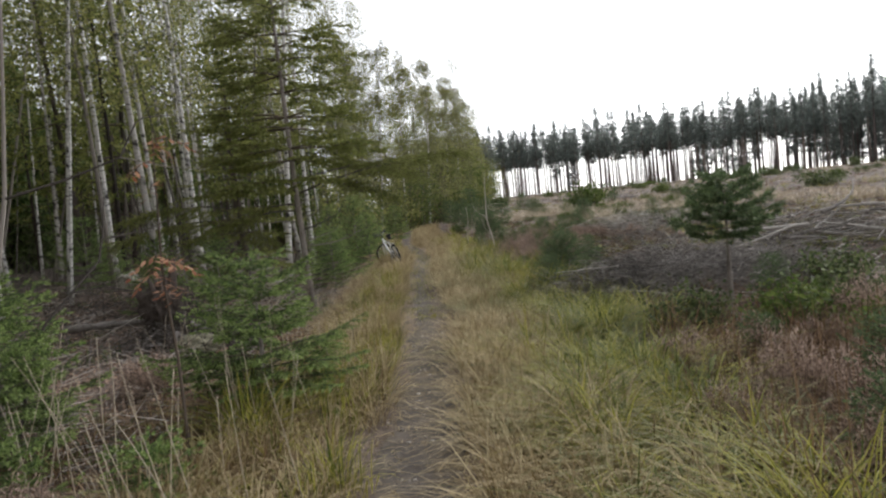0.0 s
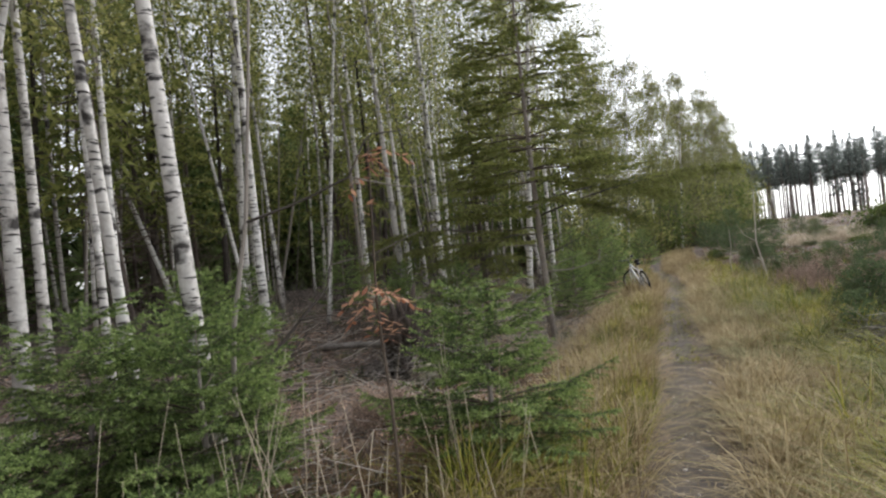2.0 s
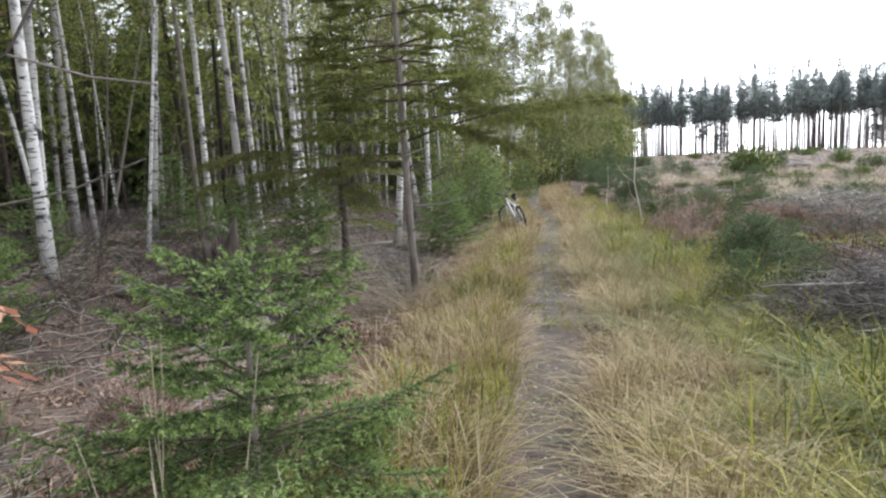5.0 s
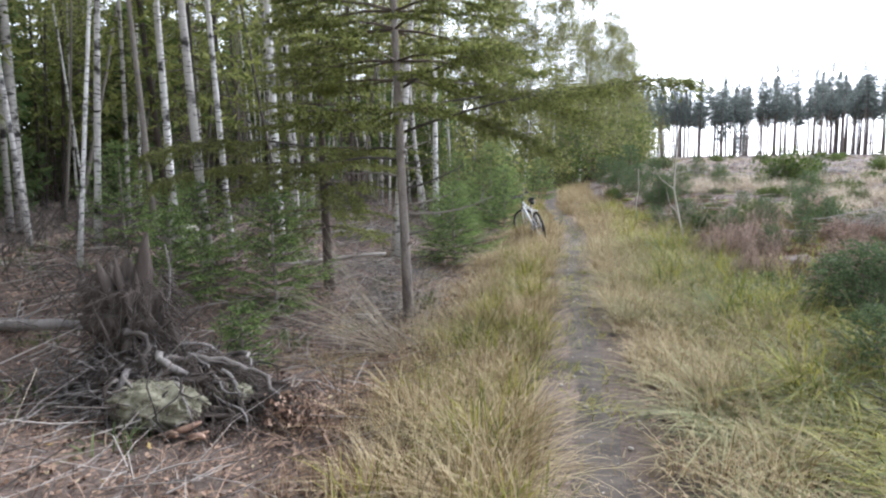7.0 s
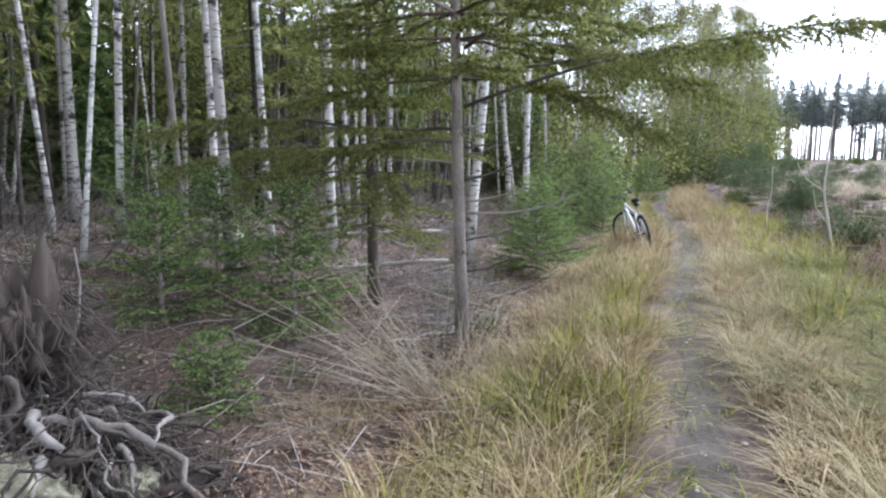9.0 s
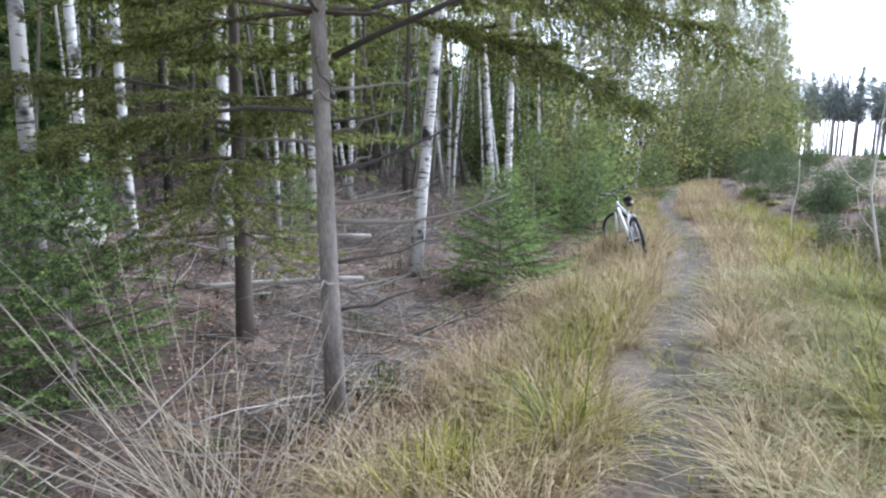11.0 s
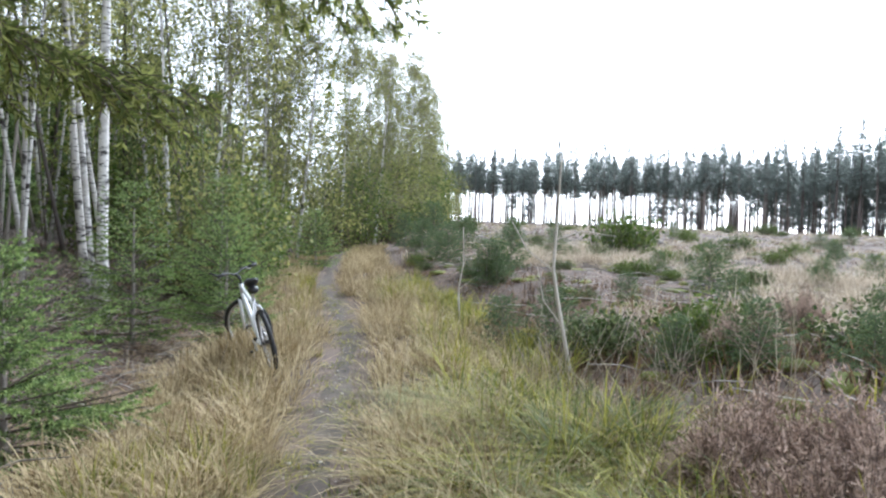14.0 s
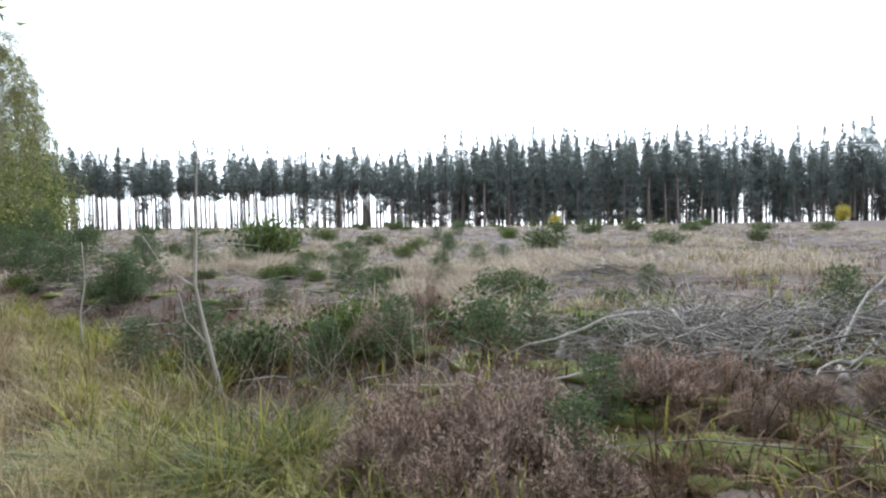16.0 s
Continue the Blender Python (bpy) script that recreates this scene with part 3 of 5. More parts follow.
rb = np.random.default_rng(66)
for _ in range(10):
    z, az, ln = rb.uniform(0.55, 2.3), rb.uniform(0, 7), rb.uniform(0.3, 0.95)
    q = np.linspace(0, 1, 6)[:, None]
    line = np.array([[0, 0, z]]) + q * ln * np.array([[math.cos(az), math.sin(az), 0.1]]) + q**2 * ln * np.array([[0, 0, 0.12]]) + rb.normal(0, 0.03, (6, 3)) * q
    piece("dead_branch", tube(line, np.linspace(0.014, 0.003, 6), 5), GREYBARK, roadside)
for a, e, sag in (((0, 0, 1.42), (1.02, 0.42, 1.6), -0.07), ((0, 0, 1.74), (0.72, 0.2, 2.05), -0.05), ((0, 0, 1.86), (-0.9, 0.1, 1.92), 0.05)):
    q = np.linspace(0, 1, 9)[:, None]
    line = np.array(a) + (np.array(e) - np.array(a)) * q + np.array([[0, 0, 4 * sag]]) * q * (1 - q) + rb.normal(0, 0.012, (9, 3)) * q
    limb = piece("dead_branch", tube(line, np.linspace(0.019, 0.006, 9), 6), GREYBARK, roadside)
    tip = line[rb.integers(3, 9, 7)]
    tagged(piece("twigwork", rods(tip, tip + rb.normal(0, 0.16, (7, 3)) + 0.15 * (np.array(e) - np.array(a)), 0.005, 0.002), GREYBARK, limb), kind="stuff")


def bough(parent, start, end, sag, seed, reach=0.5):
    """A long living branch with hanging side twigs."""
    rng = np.random.default_rng(seed)
    a, e = np.array(start, float), np.array(end, float)
    q = np.linspace(0, 1, 9)[:, None]
    line = a + (e - a) * q + np.array([[0, 0, 1]]) * sag * (q * (1 - q) * 4) + rng.normal(0, 0.03, (9, 3)) * q
    ln = np.linalg.norm(e - a)
    b = piece("bough", tube(line, np.linspace(0.02, 0.005, 9), 6), GREYBARK, parent)
    out = (e - a) / ln
    side = np.cross(out, (0, 0, 1))
    n0, n1 = [], []
    for s in np.linspace(0.35, 1.0, int(ln / 0.06)):
        at = np.array([np.interp(s, q[:, 0], line[:, k]) for k in range(3)])
        for sg in (-1, 1):
            d = out * 0.7 + sg * side * 0.7 + np.array([0, 0, rng.uniform(-0.6, 0.05)])
            tip = at + d * reach * rng.uniform(0.3, 1.0) * (1.15 - s * 0.6)
            n0.append(at), n1.append(tip)
            for u in (0.35, 0.6, 0.8):
                w = at + (tip - at) * u
                n0.append(w), n1.append(w + (d * 0.6 + rng.normal(0, 0.35, 3) - np.array([0, 0, 0.25])) * reach * 0.3)
    n0, n1 = np.array(n0), np.array(n1)
    tagged(piece("twigwork", rods(n0, n1, 0.003, 0.0012), TWIGBARK, b), kind="stuff")
    seg = np.linalg.norm(n1 - n0, axis=1)
    idx = np.repeat(np.arange(len(n0)), rng.poisson(seg * 130))
    base = n0[idx] + (n1 - n0)[idx] * rng.uniform(0, 1, (len(idx), 1))
    d = (n1 - n0)[idx] / seg[idx, None]
    sd = np.cross(d, rng.normal(size=(len(idx), 3)))
    sd /= np.linalg.norm(sd, axis=1, keepdims=True) + 1e-9
    tagged(piece("foliage", darts(base, 0.7 * d + 0.75 * sd, 0.035 * rng.uniform(0.7, 1.2, len(idx)), 0.011, rng), OLDNEEDLE, b), kind="stuff")


bough(roadside, (0, 0, 2.45), (3.35, -0.5, 2.85), 0.15, 1)
bough(roadside, (0, 0, 2.7), (2.5, 1.4, 3.0), 0.1, 2, 0.6)
bough(roadside, (0, 0, 2.75), (1.65, 1.6, 2.2), 0.12, 3, 0.55)
bough(roadside, (0, 0, 3.1), (2.2, 1.7, 2.6), 0.15, 9, 0.6)
bough(roadside, (0, 0, 2.1), (-1.9, -0.9, 1.75), 0.15, 5, 0.55)
bough(roadside, (0, 0, 2.2), (-1.6, 0.9, 2.0), 0.15, 6, 0.55)
bough(roadside, (0, 0, 3.0), (1.6, -1.0, 3.2), 0.1, 7, 0.6)
second = conifer(9, 5.2, 1.7, 0.9, 15, 6, 0.3, 0.075, 0.05, 0.015, 95, 0.16, 0.25, 0.2)
neighbour = conifer_tree("dark_trunked_spruce", at_ground(-3.4, 16.5), second, OLDNEEDLE, DARKBARK, "half-grown spruce with dark trunk and hanging olive boughs", "tree")
bough(neighbour, (0, 0, 1.75), (-2.1, -0.9, 1.6), 0.15, 11, 0.6)
bough(neighbour, (0, 0, 2.0), (-1.5, -1.7, 1.95), 0.15, 12, 0.6)
bough(neighbour, (0, 0, 1.5), (0.9, -1.3, 1.25), 0.12, 13, 0.5)

# young spruces
YOUNG = [
    (-0.42, 8.3, 1.15, 0.95, 5), (-2.0, 7.45, 1.25, 1.1, 6), (-2.75, 7.2, 1.3, 1.0, 23), (-2.85, 8.3, 1.55, 0.85, 7), (-2.3, 6.3, 0.7, 0.7, 24), (-1.3, 6.55, 0.5, 0.5, 8), (-0.5, 6.7, 0.4, 0.4, 20),
    (-2.45, 20.3, 1.6, 1.15, 9), (-3.4, 24.6, 2.3, 1.1, 10), (-3.1, 27.6, 2.6, 1.2, 11), (-6.4, 15.9, 1.5, 0.8, 12), (-2.75, 13.2, 0.6, 0.45, 13), (-4.1, 14.0, 1.1, 0.7, 21), (-4.6, 15.2, 1.3, 0.8, 22), (-3.35, 14.9, 1.5, 0.95, 25), (-6.6, 13.2, 1.1, 0.7, 26), (-2.2, 24.9, 1.9, 1.1, 27), (-5.9, 11.4, 1.0, 0.7, 28),
    (-3.5, 32.0, 2.8, 1.3, 14), (-6.8, 17.5, 1.0, 0.6, 15), (-2.2, 33.5, 1.7, 1.0, 16), (-1.0, 5.4, 0.55, 0.45, 17), (-4.4, 10.6, 0.9, 0.55, 18), (-5.4, 19.6, 1.2, 0.6, 19),
]
for x, y, h, s, seed in YOUNG:
    near = y < 12
    d = conifer(seed + 300, h, s, 0.06 * h, int(4 + 5 * h), 7, 0.16 if near else 0.08, 0.012 + 0.012 * h, 0.024 if near else 0.03, 0.0095 if near else 0.013 if y < 22 else 0.019, 300 if near else 150 if y < 22 else 75, 0.075 if near else 0.11, 0.12, 0.6 if near else 0.85, near, 0.5 if near else 0.65, 0.05, True)
    conifer_tree("young_spruce", at_ground(x, y), d, NEEDLE, BARK, "young green spruce with layered boughs and lighter shoot tips", "tree", "young spruces")

# the young pine on the clearing's side
d = conifer(77, 1.5, 0.62, 0.84, 8, 7, -0.05, 0.034, 0.06, 0.011, 260, 0.09, 0.3, 0.35, True, 0.4, 0.2)
conifer_tree("young_pine", at_ground(3.95, 10.45), d, BLUENEEDLE, BARK, "bushy young pine on a short bare stem", "tree")


# ---- the far line of pines ----
def far_pine(seed, h, crown, spread):
    """A tall forest-grown conifer: a long stem with dead snags and a pointed, ragged crown of sprays."""
    rng = np.random.default_rng(seed)
    line = crooked(rng, h, rng.normal(0, 0.008, 2), 0.006, 8)
    trunk = tube(line, 0.2 * (1 - 0.88 * np.linspace(0, 1, 8)), 7)
    z0 = h * crown
    k = int(18 * (h - z0))
    f = rng.uniform(0, 1, k) ** 0.9
    z = z0 + (h - z0) * f
    az = rng.uniform(0, 7, k)
    shape = np.minimum((1 - f) ** 0.8 + 0.02, 0.55 + 2.5 * f)
    ln = spread * shape * rng.uniform(0.35, 1.15, k) * (0.85 + 0.25 * np.sin(9 * f + 2 * az))
    a = np.stack([np.interp(z, line[:, 2], line[:, 0]), np.interp(z, line[:, 2], line[:, 1]), z], -1)
    out = np.stack([np.cos(az), np.sin(az), 0.25 * f - 0.22 + rng.normal(0, 0.1, k)], -1)
    e = a + out * ln[:, None]
    m = 36
    zs, b = rng.uniform(h * 0.12, max(z0, h * 0.3), m), rng.uniform(0, 7, m)
    c = np.stack([0 * zs, 0 * zs, zs], -1)
    wood = joined([rods(a[::3], e[::3], 0.03, 0.012), rods(c, c + np.stack([np.cos(b), np.sin(b), -0.2 + 0 * b], -1) * rng.uniform(0.4, 1.5, (m, 1)), 0.028, 0.012)])
    n = np.maximum(4, (ln * 7).astype(int))
    i = np.repeat(np.arange(k), n)
    s = rng.uniform(0.15, 1.0, (len(i), 1))
    base = a[i] + (e - a)[i] * s + rng.normal(0, 0.1, (len(i), 3))
    way = out[i] * 0.7 + rng.normal(0, 0.55, (len(i), 3)) * np.array([1, 1, 0.6]) - np.array([0, 0, 0.25])
    tip = np.array([[line[-1, 0], line[-1, 1], h - 0.9]] * 5) + rng.normal(0, 0.05, (5, 3))
    base, way = np.concatenate([base, tip]), np.concatenate([way, np.array([[0, 0, 1.2]] * 5) + rng.normal(0, 0.2, (5, 3))])
    return trunk, wood, darts(base, way, np.concatenate([(0.3 + 0.5 * shape)[i], np.full(5, 0.6)]) * rng.uniform(0.6, 1.2, len(base)), 0.16, rng)


PINES = []
for i, (h, c, s) in enumerate(((18.5, 0.55, 2.7), (19.5, 0.48, 2.5), (17.5, 0.58, 3.0), (20.5, 0.36, 2.6), (18, 0.24, 2.8), (17, 0.05, 2.8))):
    PINES.append(conifer_tree("pine_tree", at_ground(8 + 5 * i, 192), far_pine(400 + i, h, c, s), HAZYNEEDLE, PINEBARK, "tall straight pine with a ragged pointed crown", "tree", "pines along the clearing's far edge"))
pine_data = [[(np.array([w.co[:] for w in part.data.vertices]), np.array([g.vertices[:] for g in part.data.polygons])) for part in sorted(p.children, key=lambda o: ("trunk", "foliage", "branchwork").index(o.name.split(".")[0]))] for p in PINES]
back = [[], []]
for row in range(8):
    az = -4.0
    while az < 100:
        dense = float(step(18, 40, az))
        if rng.uniform() < (1.0 if row < 3 else 0.7 + 0.3 * dense):
            r = 176 - 0.14 * max(0, az - 20) + row * 4.5 + rng.normal(0, 1.8)
            a = radians(az + rng.normal(0, 0.25))
            x, y = 0.4 + r * math.sin(a), 16 + r * math.cos(a)
            k = rng.uniform(0.76, 1.1) * float(np.interp(az, [0, 25, 47, 55, 62, 80], [1.06, 1.1, 1.33, 1.22, 1.1, 1.02]))
            low = int(rng.uniform() < dense * 0.9) * 3
            if row < 2 and az < 76:
                copy_thing(PINES[rng.integers(0, 3) if rng.uniform() > dense * 0.6 else rng.integers(3, 5 if az < 38 else 6)], pose(x, y, spot(x, y), 0, 0, rng.uniform(0, 360)) @ Matrix.Diagonal((k, k, k, 1)))
            else:
                d = pine_data[low + rng.integers(0, 3)]
                turn = rng.uniform(0, 6)
                for q in range(2):
                    back[q].append(moved(d[q], x, y, spot(x, y), turn, k))
        az += (0.72 if row < 2 else 0.85) * rng.uniform(0.5, 1.5)
tagged(piece("rear_pine_trunks", joined(back[0]), PINEBARK), "pine trunks standing row behind row", "trees", kind="stuff")
# these crowns carry the same haze-paled needle colour
tagged(piece("rear_pine_crowns", joined(back[1]), HAZYNEEDLE), "pine crowns behind the front rows, greyed for haze", "trees", kind="stuff")


# ---- grass and low growth ----
def tufts(n, xy, per, length, width, spread, lean, seed, droop_to=None):
    """Blades of many tufts. xy: the tufts' places."""
    rng = np.random.default_rng(seed)
    c = np.repeat(np.arange(n), per)
    k = len(c)
    big = rng.uniform(0.42, 1.35, n)[c]
    a = rng.uniform(0, 2 * np.pi, k)
    rr = spread * np.sqrt(rng.uniform(0, 1, k)) * big
    x, y = xy[c, 0] + rr * np.cos(a), xy[c, 1] + rr * np.sin(a)
    base = np.stack([x, y, ground_z(x, y) - 0.015], -1)
    comb = rng.normal(0, 0.5, n)[c]
    turn = a + rng.normal(0, 1.15, k) + comb
    return blades(base, turn, np.abs(rng.normal(lean, 0.35, k)), length * big * rng.uniform(0.5, 1.15, k), width * rng.uniform(0.7, 1.2, k))


def strip(n, y0, y1, u0, u1, seed, power=1.0):
    """Random places along the path, u metres beside it."""
    rng = np.random.default_rng(seed)
    y = y0 + (y1 - y0) * rng.uniform(0, 1, n) ** power
    return np.stack([path_x(y) + rng.uniform(u0, u1, n), y], -1)


def stuff(name, vf, material, label, category):
    return tagged(piece(name, vf, material), label, category, kind="stuff")


stuff("dry_grass", joined([
    tufts(260, strip(260, 3, 11, -1.35, -0.36, 31), 62, 0.4, 0.006, 0.12, 0.95, 32),
    tufts(300, strip(300, 11, 20, -1.4, -0.36, 28), 62, 0.38, 0.006, 0.12, 0.95, 27),
    tufts(240, strip(240, 3, 11, 0.36, 1.35, 33), 62, 0.42, 0.006, 0.12, 1.05, 34),
    tufts(380, strip(380, 11, 20, 0.38, 2.1, 26), 62, 0.42, 0.006, 0.12, 1.05, 25),
    tufts(620, strip(620, 19, 44, -1.8, -0.34, 35), 36, 0.42, 0.009, 0.15, 0.9, 36),
    tufts(560, strip(560, 19, 44, 0.34, 1.7, 37), 36, 0.42, 0.009, 0.15, 0.9, 38),
    tufts(300, strip(300, 3, 11.5, -0.4, 0.4, 39), 10, 0.1, 0.005, 0.16, 1.9, 40),
    tufts(26, np.stack([np.random.default_rng(3).uniform(-1.7, -0.9, 26), np.random.default_rng(4).uniform(21.9, 23.2, 26)], -1), 45, 0.5, 0.008, 0.14, 0.6, 24),
    tufts(260, strip(260, 13, 32, -3.0, -1.2, 30), 30, 0.26, 0.006, 0.14, 1.1, 29)]),
    STRAW, "dry straw-coloured grass in tufts beside the path", "grass")
stuff("green_grass", joined([
    tufts(50, strip(50, 4.5, 9, 0.9, 1.75, 41), 75, 0.42, 0.008, 0.12, 1.05, 42),
    tufts(85, strip(85, 9, 20, 1.25, 2.4, 40), 75, 0.58, 0.008, 0.1, 1.05, 42),
    tufts(190, strip(190, 3, 20, -1.2, -0.33, 43), 50, 0.34, 0.007, 0.1, 0.7, 44),
    tufts(120, strip(120, 15, 30, 0.9, 2.1, 45), 55, 0.5, 0.009, 0.12, 0.85, 46),
    tufts(34, strip(34, 5.5, 21, 1.2, 2.1, 141), 130, 0.5, 0.007, 0.11, 1.4, 142),
    tufts(260, strip(260, 12, 30, -0.26, 0.26, 143), 14, 0.12, 0.006, 0.1, 1.1, 144),
    tufts(90, strip(90, 17, 40, -1.2, -0.3, 47), 30, 0.35, 0.008, 0.12, 0.7, 48)]),
    GREENGRASS, "green and yellowing grass tufts bending over the path's edge", "grass")
TUSSOCK = strip(20, 5.6, 9.6, 0.85, 1.7, 151)
stuff("grass_tussocks", joined([
    tufts(20, TUSSOCK, 170, 0.5, 0.008, 0.13, 1.2, 152),
    tufts(16, strip(16, 9.6, 15, 1.3, 2.1, 153), 170, 0.55, 0.008, 0.12, 1.3, 154),
    tufts(10, strip(10, 15, 19.5, 0.9, 1.9, 157), 170, 0.55, 0.008, 0.12, 1.2, 158),
    tufts(9, strip(9, 5, 17, -1.3, -0.5, 155), 150, 0.55, 0.007, 0.09, 1.0, 156)]),
    GREENGRASS, "large arching green grass tussocks beside the path", "grass")
stuff("russet_grass", joined([
    tufts(150, np.stack([np.random.default_rng(7).uniform(2.5, 5.2, 150), np.random.default_rng(8).uniform(5.2, 9.0, 150)], -1), 46, 0.5, 0.006, 0.16, 0.6, 57),
    tufts(240, strip(240, 4, 20, -1.7, -0.5, 51), 34, 0.34, 0.005, 0.15, 0.8, 52),
    tufts(200, strip(200, 2, 9, -2.6, -0.9, 55), 34, 0.34, 0.006, 0.16, 0.9, 56),
    tufts(560, strip(560, 3, 26, 1.3, 4.6, 53), 40, 0.32, 0.006, 0.18, 0.9, 54)]),
    RUSSET, "reddish-brown withered grass", "grass")
stuff("lank_grass", tufts(80, strip(80, 5, 21, 0.55, 1.6, 145), 150, 0.42, 0.0065, 0.14, 1.6, 146), LANKGRASS, "lank pale green grass lying over in tufts", "grass")
stuff("rotting_grass", tufts(900, strip(900, 6, 30, -5.5, -1.0, 147), 22, 0.16, 0.005, 0.2, 1.9, 148), LITTER, "flattened rotting grass on the forest floor", "grass")
stuff("bilberry_growth", tufts(220, strip(220, 6, 32, -8.0, -2.2, 149), 26, 0.2, 0.014, 0.16, 0.8, 150), SHRUB, "low dark green growth on the forest floor", "plants")


def clearing(n, y0, y1, seed, near=2.2):
    rng = np.random.default_rng(seed)
    y = y0 + (y1 - y0) * rng.uniform(0, 1, n) ** 1.6
    x = path_x(y) + near + rng.uniform(0, 1, n) ** 1.3 * (8 + 1.25 * y)
    return np.stack([x, y], -1)


def clumped(p, seed, size=6.0, keep=0.5):
    """Keeps the places that lie in patches."""
    rng = np.random.default_rng(seed)
    a = rng.uniform(0, 6, 4)
    f = np.sin(p[:, 0] / size + a[0]) * np.sin(p[:, 1] / size * 1.3 + a[1]) + 0.6 * np.sin(p[:, 0] / size * 2.3 + a[2]) * np.sin(p[:, 1] / size * 2.9 + a[3])
    return p[f > np.quantile(f, 1 - keep)]


pg = clumped(clearing(5600, 21, 150, 61), 62, 3.5, 0.38)
stuff("pale_grass", tufts(len(pg), pg, 26, 0.42, 0.014, 0.26, 0.85, 63), PALEGRASS, "bleached feathery grass over the cleared ground", "grass")
near = np.random.default_rng(160)
px = clumped(np.stack([near.uniform(2.8, 13, 760), near.uniform(22.5, 36, 760)], -1), 162, 2.2, 0.5)
stuff("feathery_grass", tufts(len(px), px, 54, 0.5, 0.008, 0.2, 0.9, 161), PALEGRASS, "tall bleached feathery grass on the clearing", "grass")
gg = clumped(clearing(2600, 9, 130, 64), 65, 5, 0.5)
stuff("clearing_grass", tufts(len(gg), gg, 22, 0.3, 0.014, 0.3, 0.9, 66), GREENGRASS, "patches of green grass and moss on the cleared ground", "grass")
rg = clumped(clearing(4200, 9, 150, 67), 68, 4, 0.7)
stuff("withered_growth", tufts(len(rg), rg, 22, 0.28, 0.014, 0.3, 0.9, 69), RUSSET, "brown withered growth over the cleared ground", "grass")


def litter(n, seed):
    rng = np.random.default_rng(seed)
    y = rng.uniform(2, 34, n)
    x = np.where(rng.uniform(0, 1, n) < 0.75, path_x(y) - 0.9 - 7 * rng.uniform(0, 1, n) ** 1.3, path_x(y) + 0.3 + rng.uniform(0, 2.5, n))
    p = np.stack([x, y, ground_z(x, y) + 0.012], -1)
    return leaves(p, rng.uniform(0.015, 0.055, n), rng, 0.8)


stuff("fallen_leaves", litter(110000, 71), LITTER, "brown fallen leaves and bark scraps on the forest floor", "leaves")


def needle_litter(n, seed):
    rng = np.random.default_rng(seed)
    y = rng.uniform(1, 34, n)
    x = np.where(rng.uniform(0, 1, n) < 0.6, path_x(y) - 0.8 - 8 * rng.uniform(0, 1, n) ** 1.2, path_x(y) + 1.8 + 9 * rng.uniform(0, 1, n) ** 1.3)
    p = np.stack([x, y, ground_z(x, y)], -1)
    return blades(p, rng.uniform(0, 7, n), rng.uniform(1.2, 2.4, n), rng.uniform(0.05, 0.2, n), rng.uniform(0.004, 0.009, n))


stuff("withered_litter", needle_litter(60000, 72), LITTER, "matted withered stems and needles on the ground", "litter")


def sticks(n, x0, x1, y0, y1, l0, l1, seed, up=0.12, r=0.006):
    rng = np.random.default_rng(seed)
    y = rng.uniform(y0, y1, n)
    x = path_x(y) + rng.uniform(x0, x1, n)
    a = rng.uniform(0, 7, n)
    ln = rng.uniform(l0, l1, n)
    p = np.stack([x, y, ground_z(x, y) + rng.uniform(0.0, 0.07, n)], -1)
    d = np.stack([np.cos(a), np.sin(a), np.abs(rng.normal(0, up, n))], -1) * ln[:, None]
    mid = p + d * 0.5 + rng.normal(0, 0.05, (n, 3)) * ln[:, None]
    rr = r * rng.uniform(0.5, 1.5, n)
    return joined([rods(p, mid, rr, rr * 0.8, 4), rods(mid, p + d, rr * 0.8, rr * 0.35, 4)])


stuff("forest_floor_sticks", joined([sticks(2600, -7.5, -1.1, 7, 30, 0.2, 1.0, 81, 0.2, 0.0038), sticks(380, -7, -2.3, 9, 28, 0.4, 1.3, 82, 0.25, 0.006), sticks(500, -5, -1.2, 2, 9, 0.2, 0.8, 83)]), FLOORSTICK, "grey fallen twigs scattered over the forest floor", "twigs")
stuff("clearing_sticks", joined([sticks(1300, 2.4, 16, 8, 34, 0.2, 1.1, 84, 0.1, 0.006), sticks(2200, 3, 50, 22, 70, 0.3, 1.3, 85, 0.12, 0.01)]), STICK, "bleached felling branches scattered over the clearing", "branches")


def thicket(n, seed):
    """Dead undergrowth inside the wood: crooked bare twigs, upright and leaning."""
    rng = np.random.default_rng(seed)
    y = rng.uniform(3, 44, n)
    x = wood_edge(y) - 9 * rng.uniform(0, 1, n) ** 1.2 + rng.uniform(0, 0.6, n)
    p = np.stack([x, y, ground_z(x, y) - 0.02], -1)
    az, ln = rng.uniform(0, 7, n), rng.uniform(0.3, 1.3, n)
    up = rng.uniform(0.2, 1.3, n)
    d = np.stack([np.cos(az), np.sin(az), up], -1)
    d = d / np.linalg.norm(d, axis=1, keepdims=True) * ln[:, None]
    mid = p + 0.5 * d + rng.normal(0, 0.06, (n, 3))
    end = p + d + rng.normal(0, 0.08, (n, 3))
    fork = mid + rng.normal(0, 0.2, (n, 3)) + 0.3 * d
    return joined([rods(p, mid, 0.007, 0.005), rods(mid, end, 0.005, 0.002), rods(mid, fork, 0.004, 0.0015)])


stuff("dead_undergrowth", thicket(3600, 90), GREYBARK, "tangled dead twigs standing under the trees", "undergrowth")


# ---- things beside the path ----
def straight(a, b, r, r2=None, n=10):
    return tube([a, b], [r, r if r2 is None else r2], n)


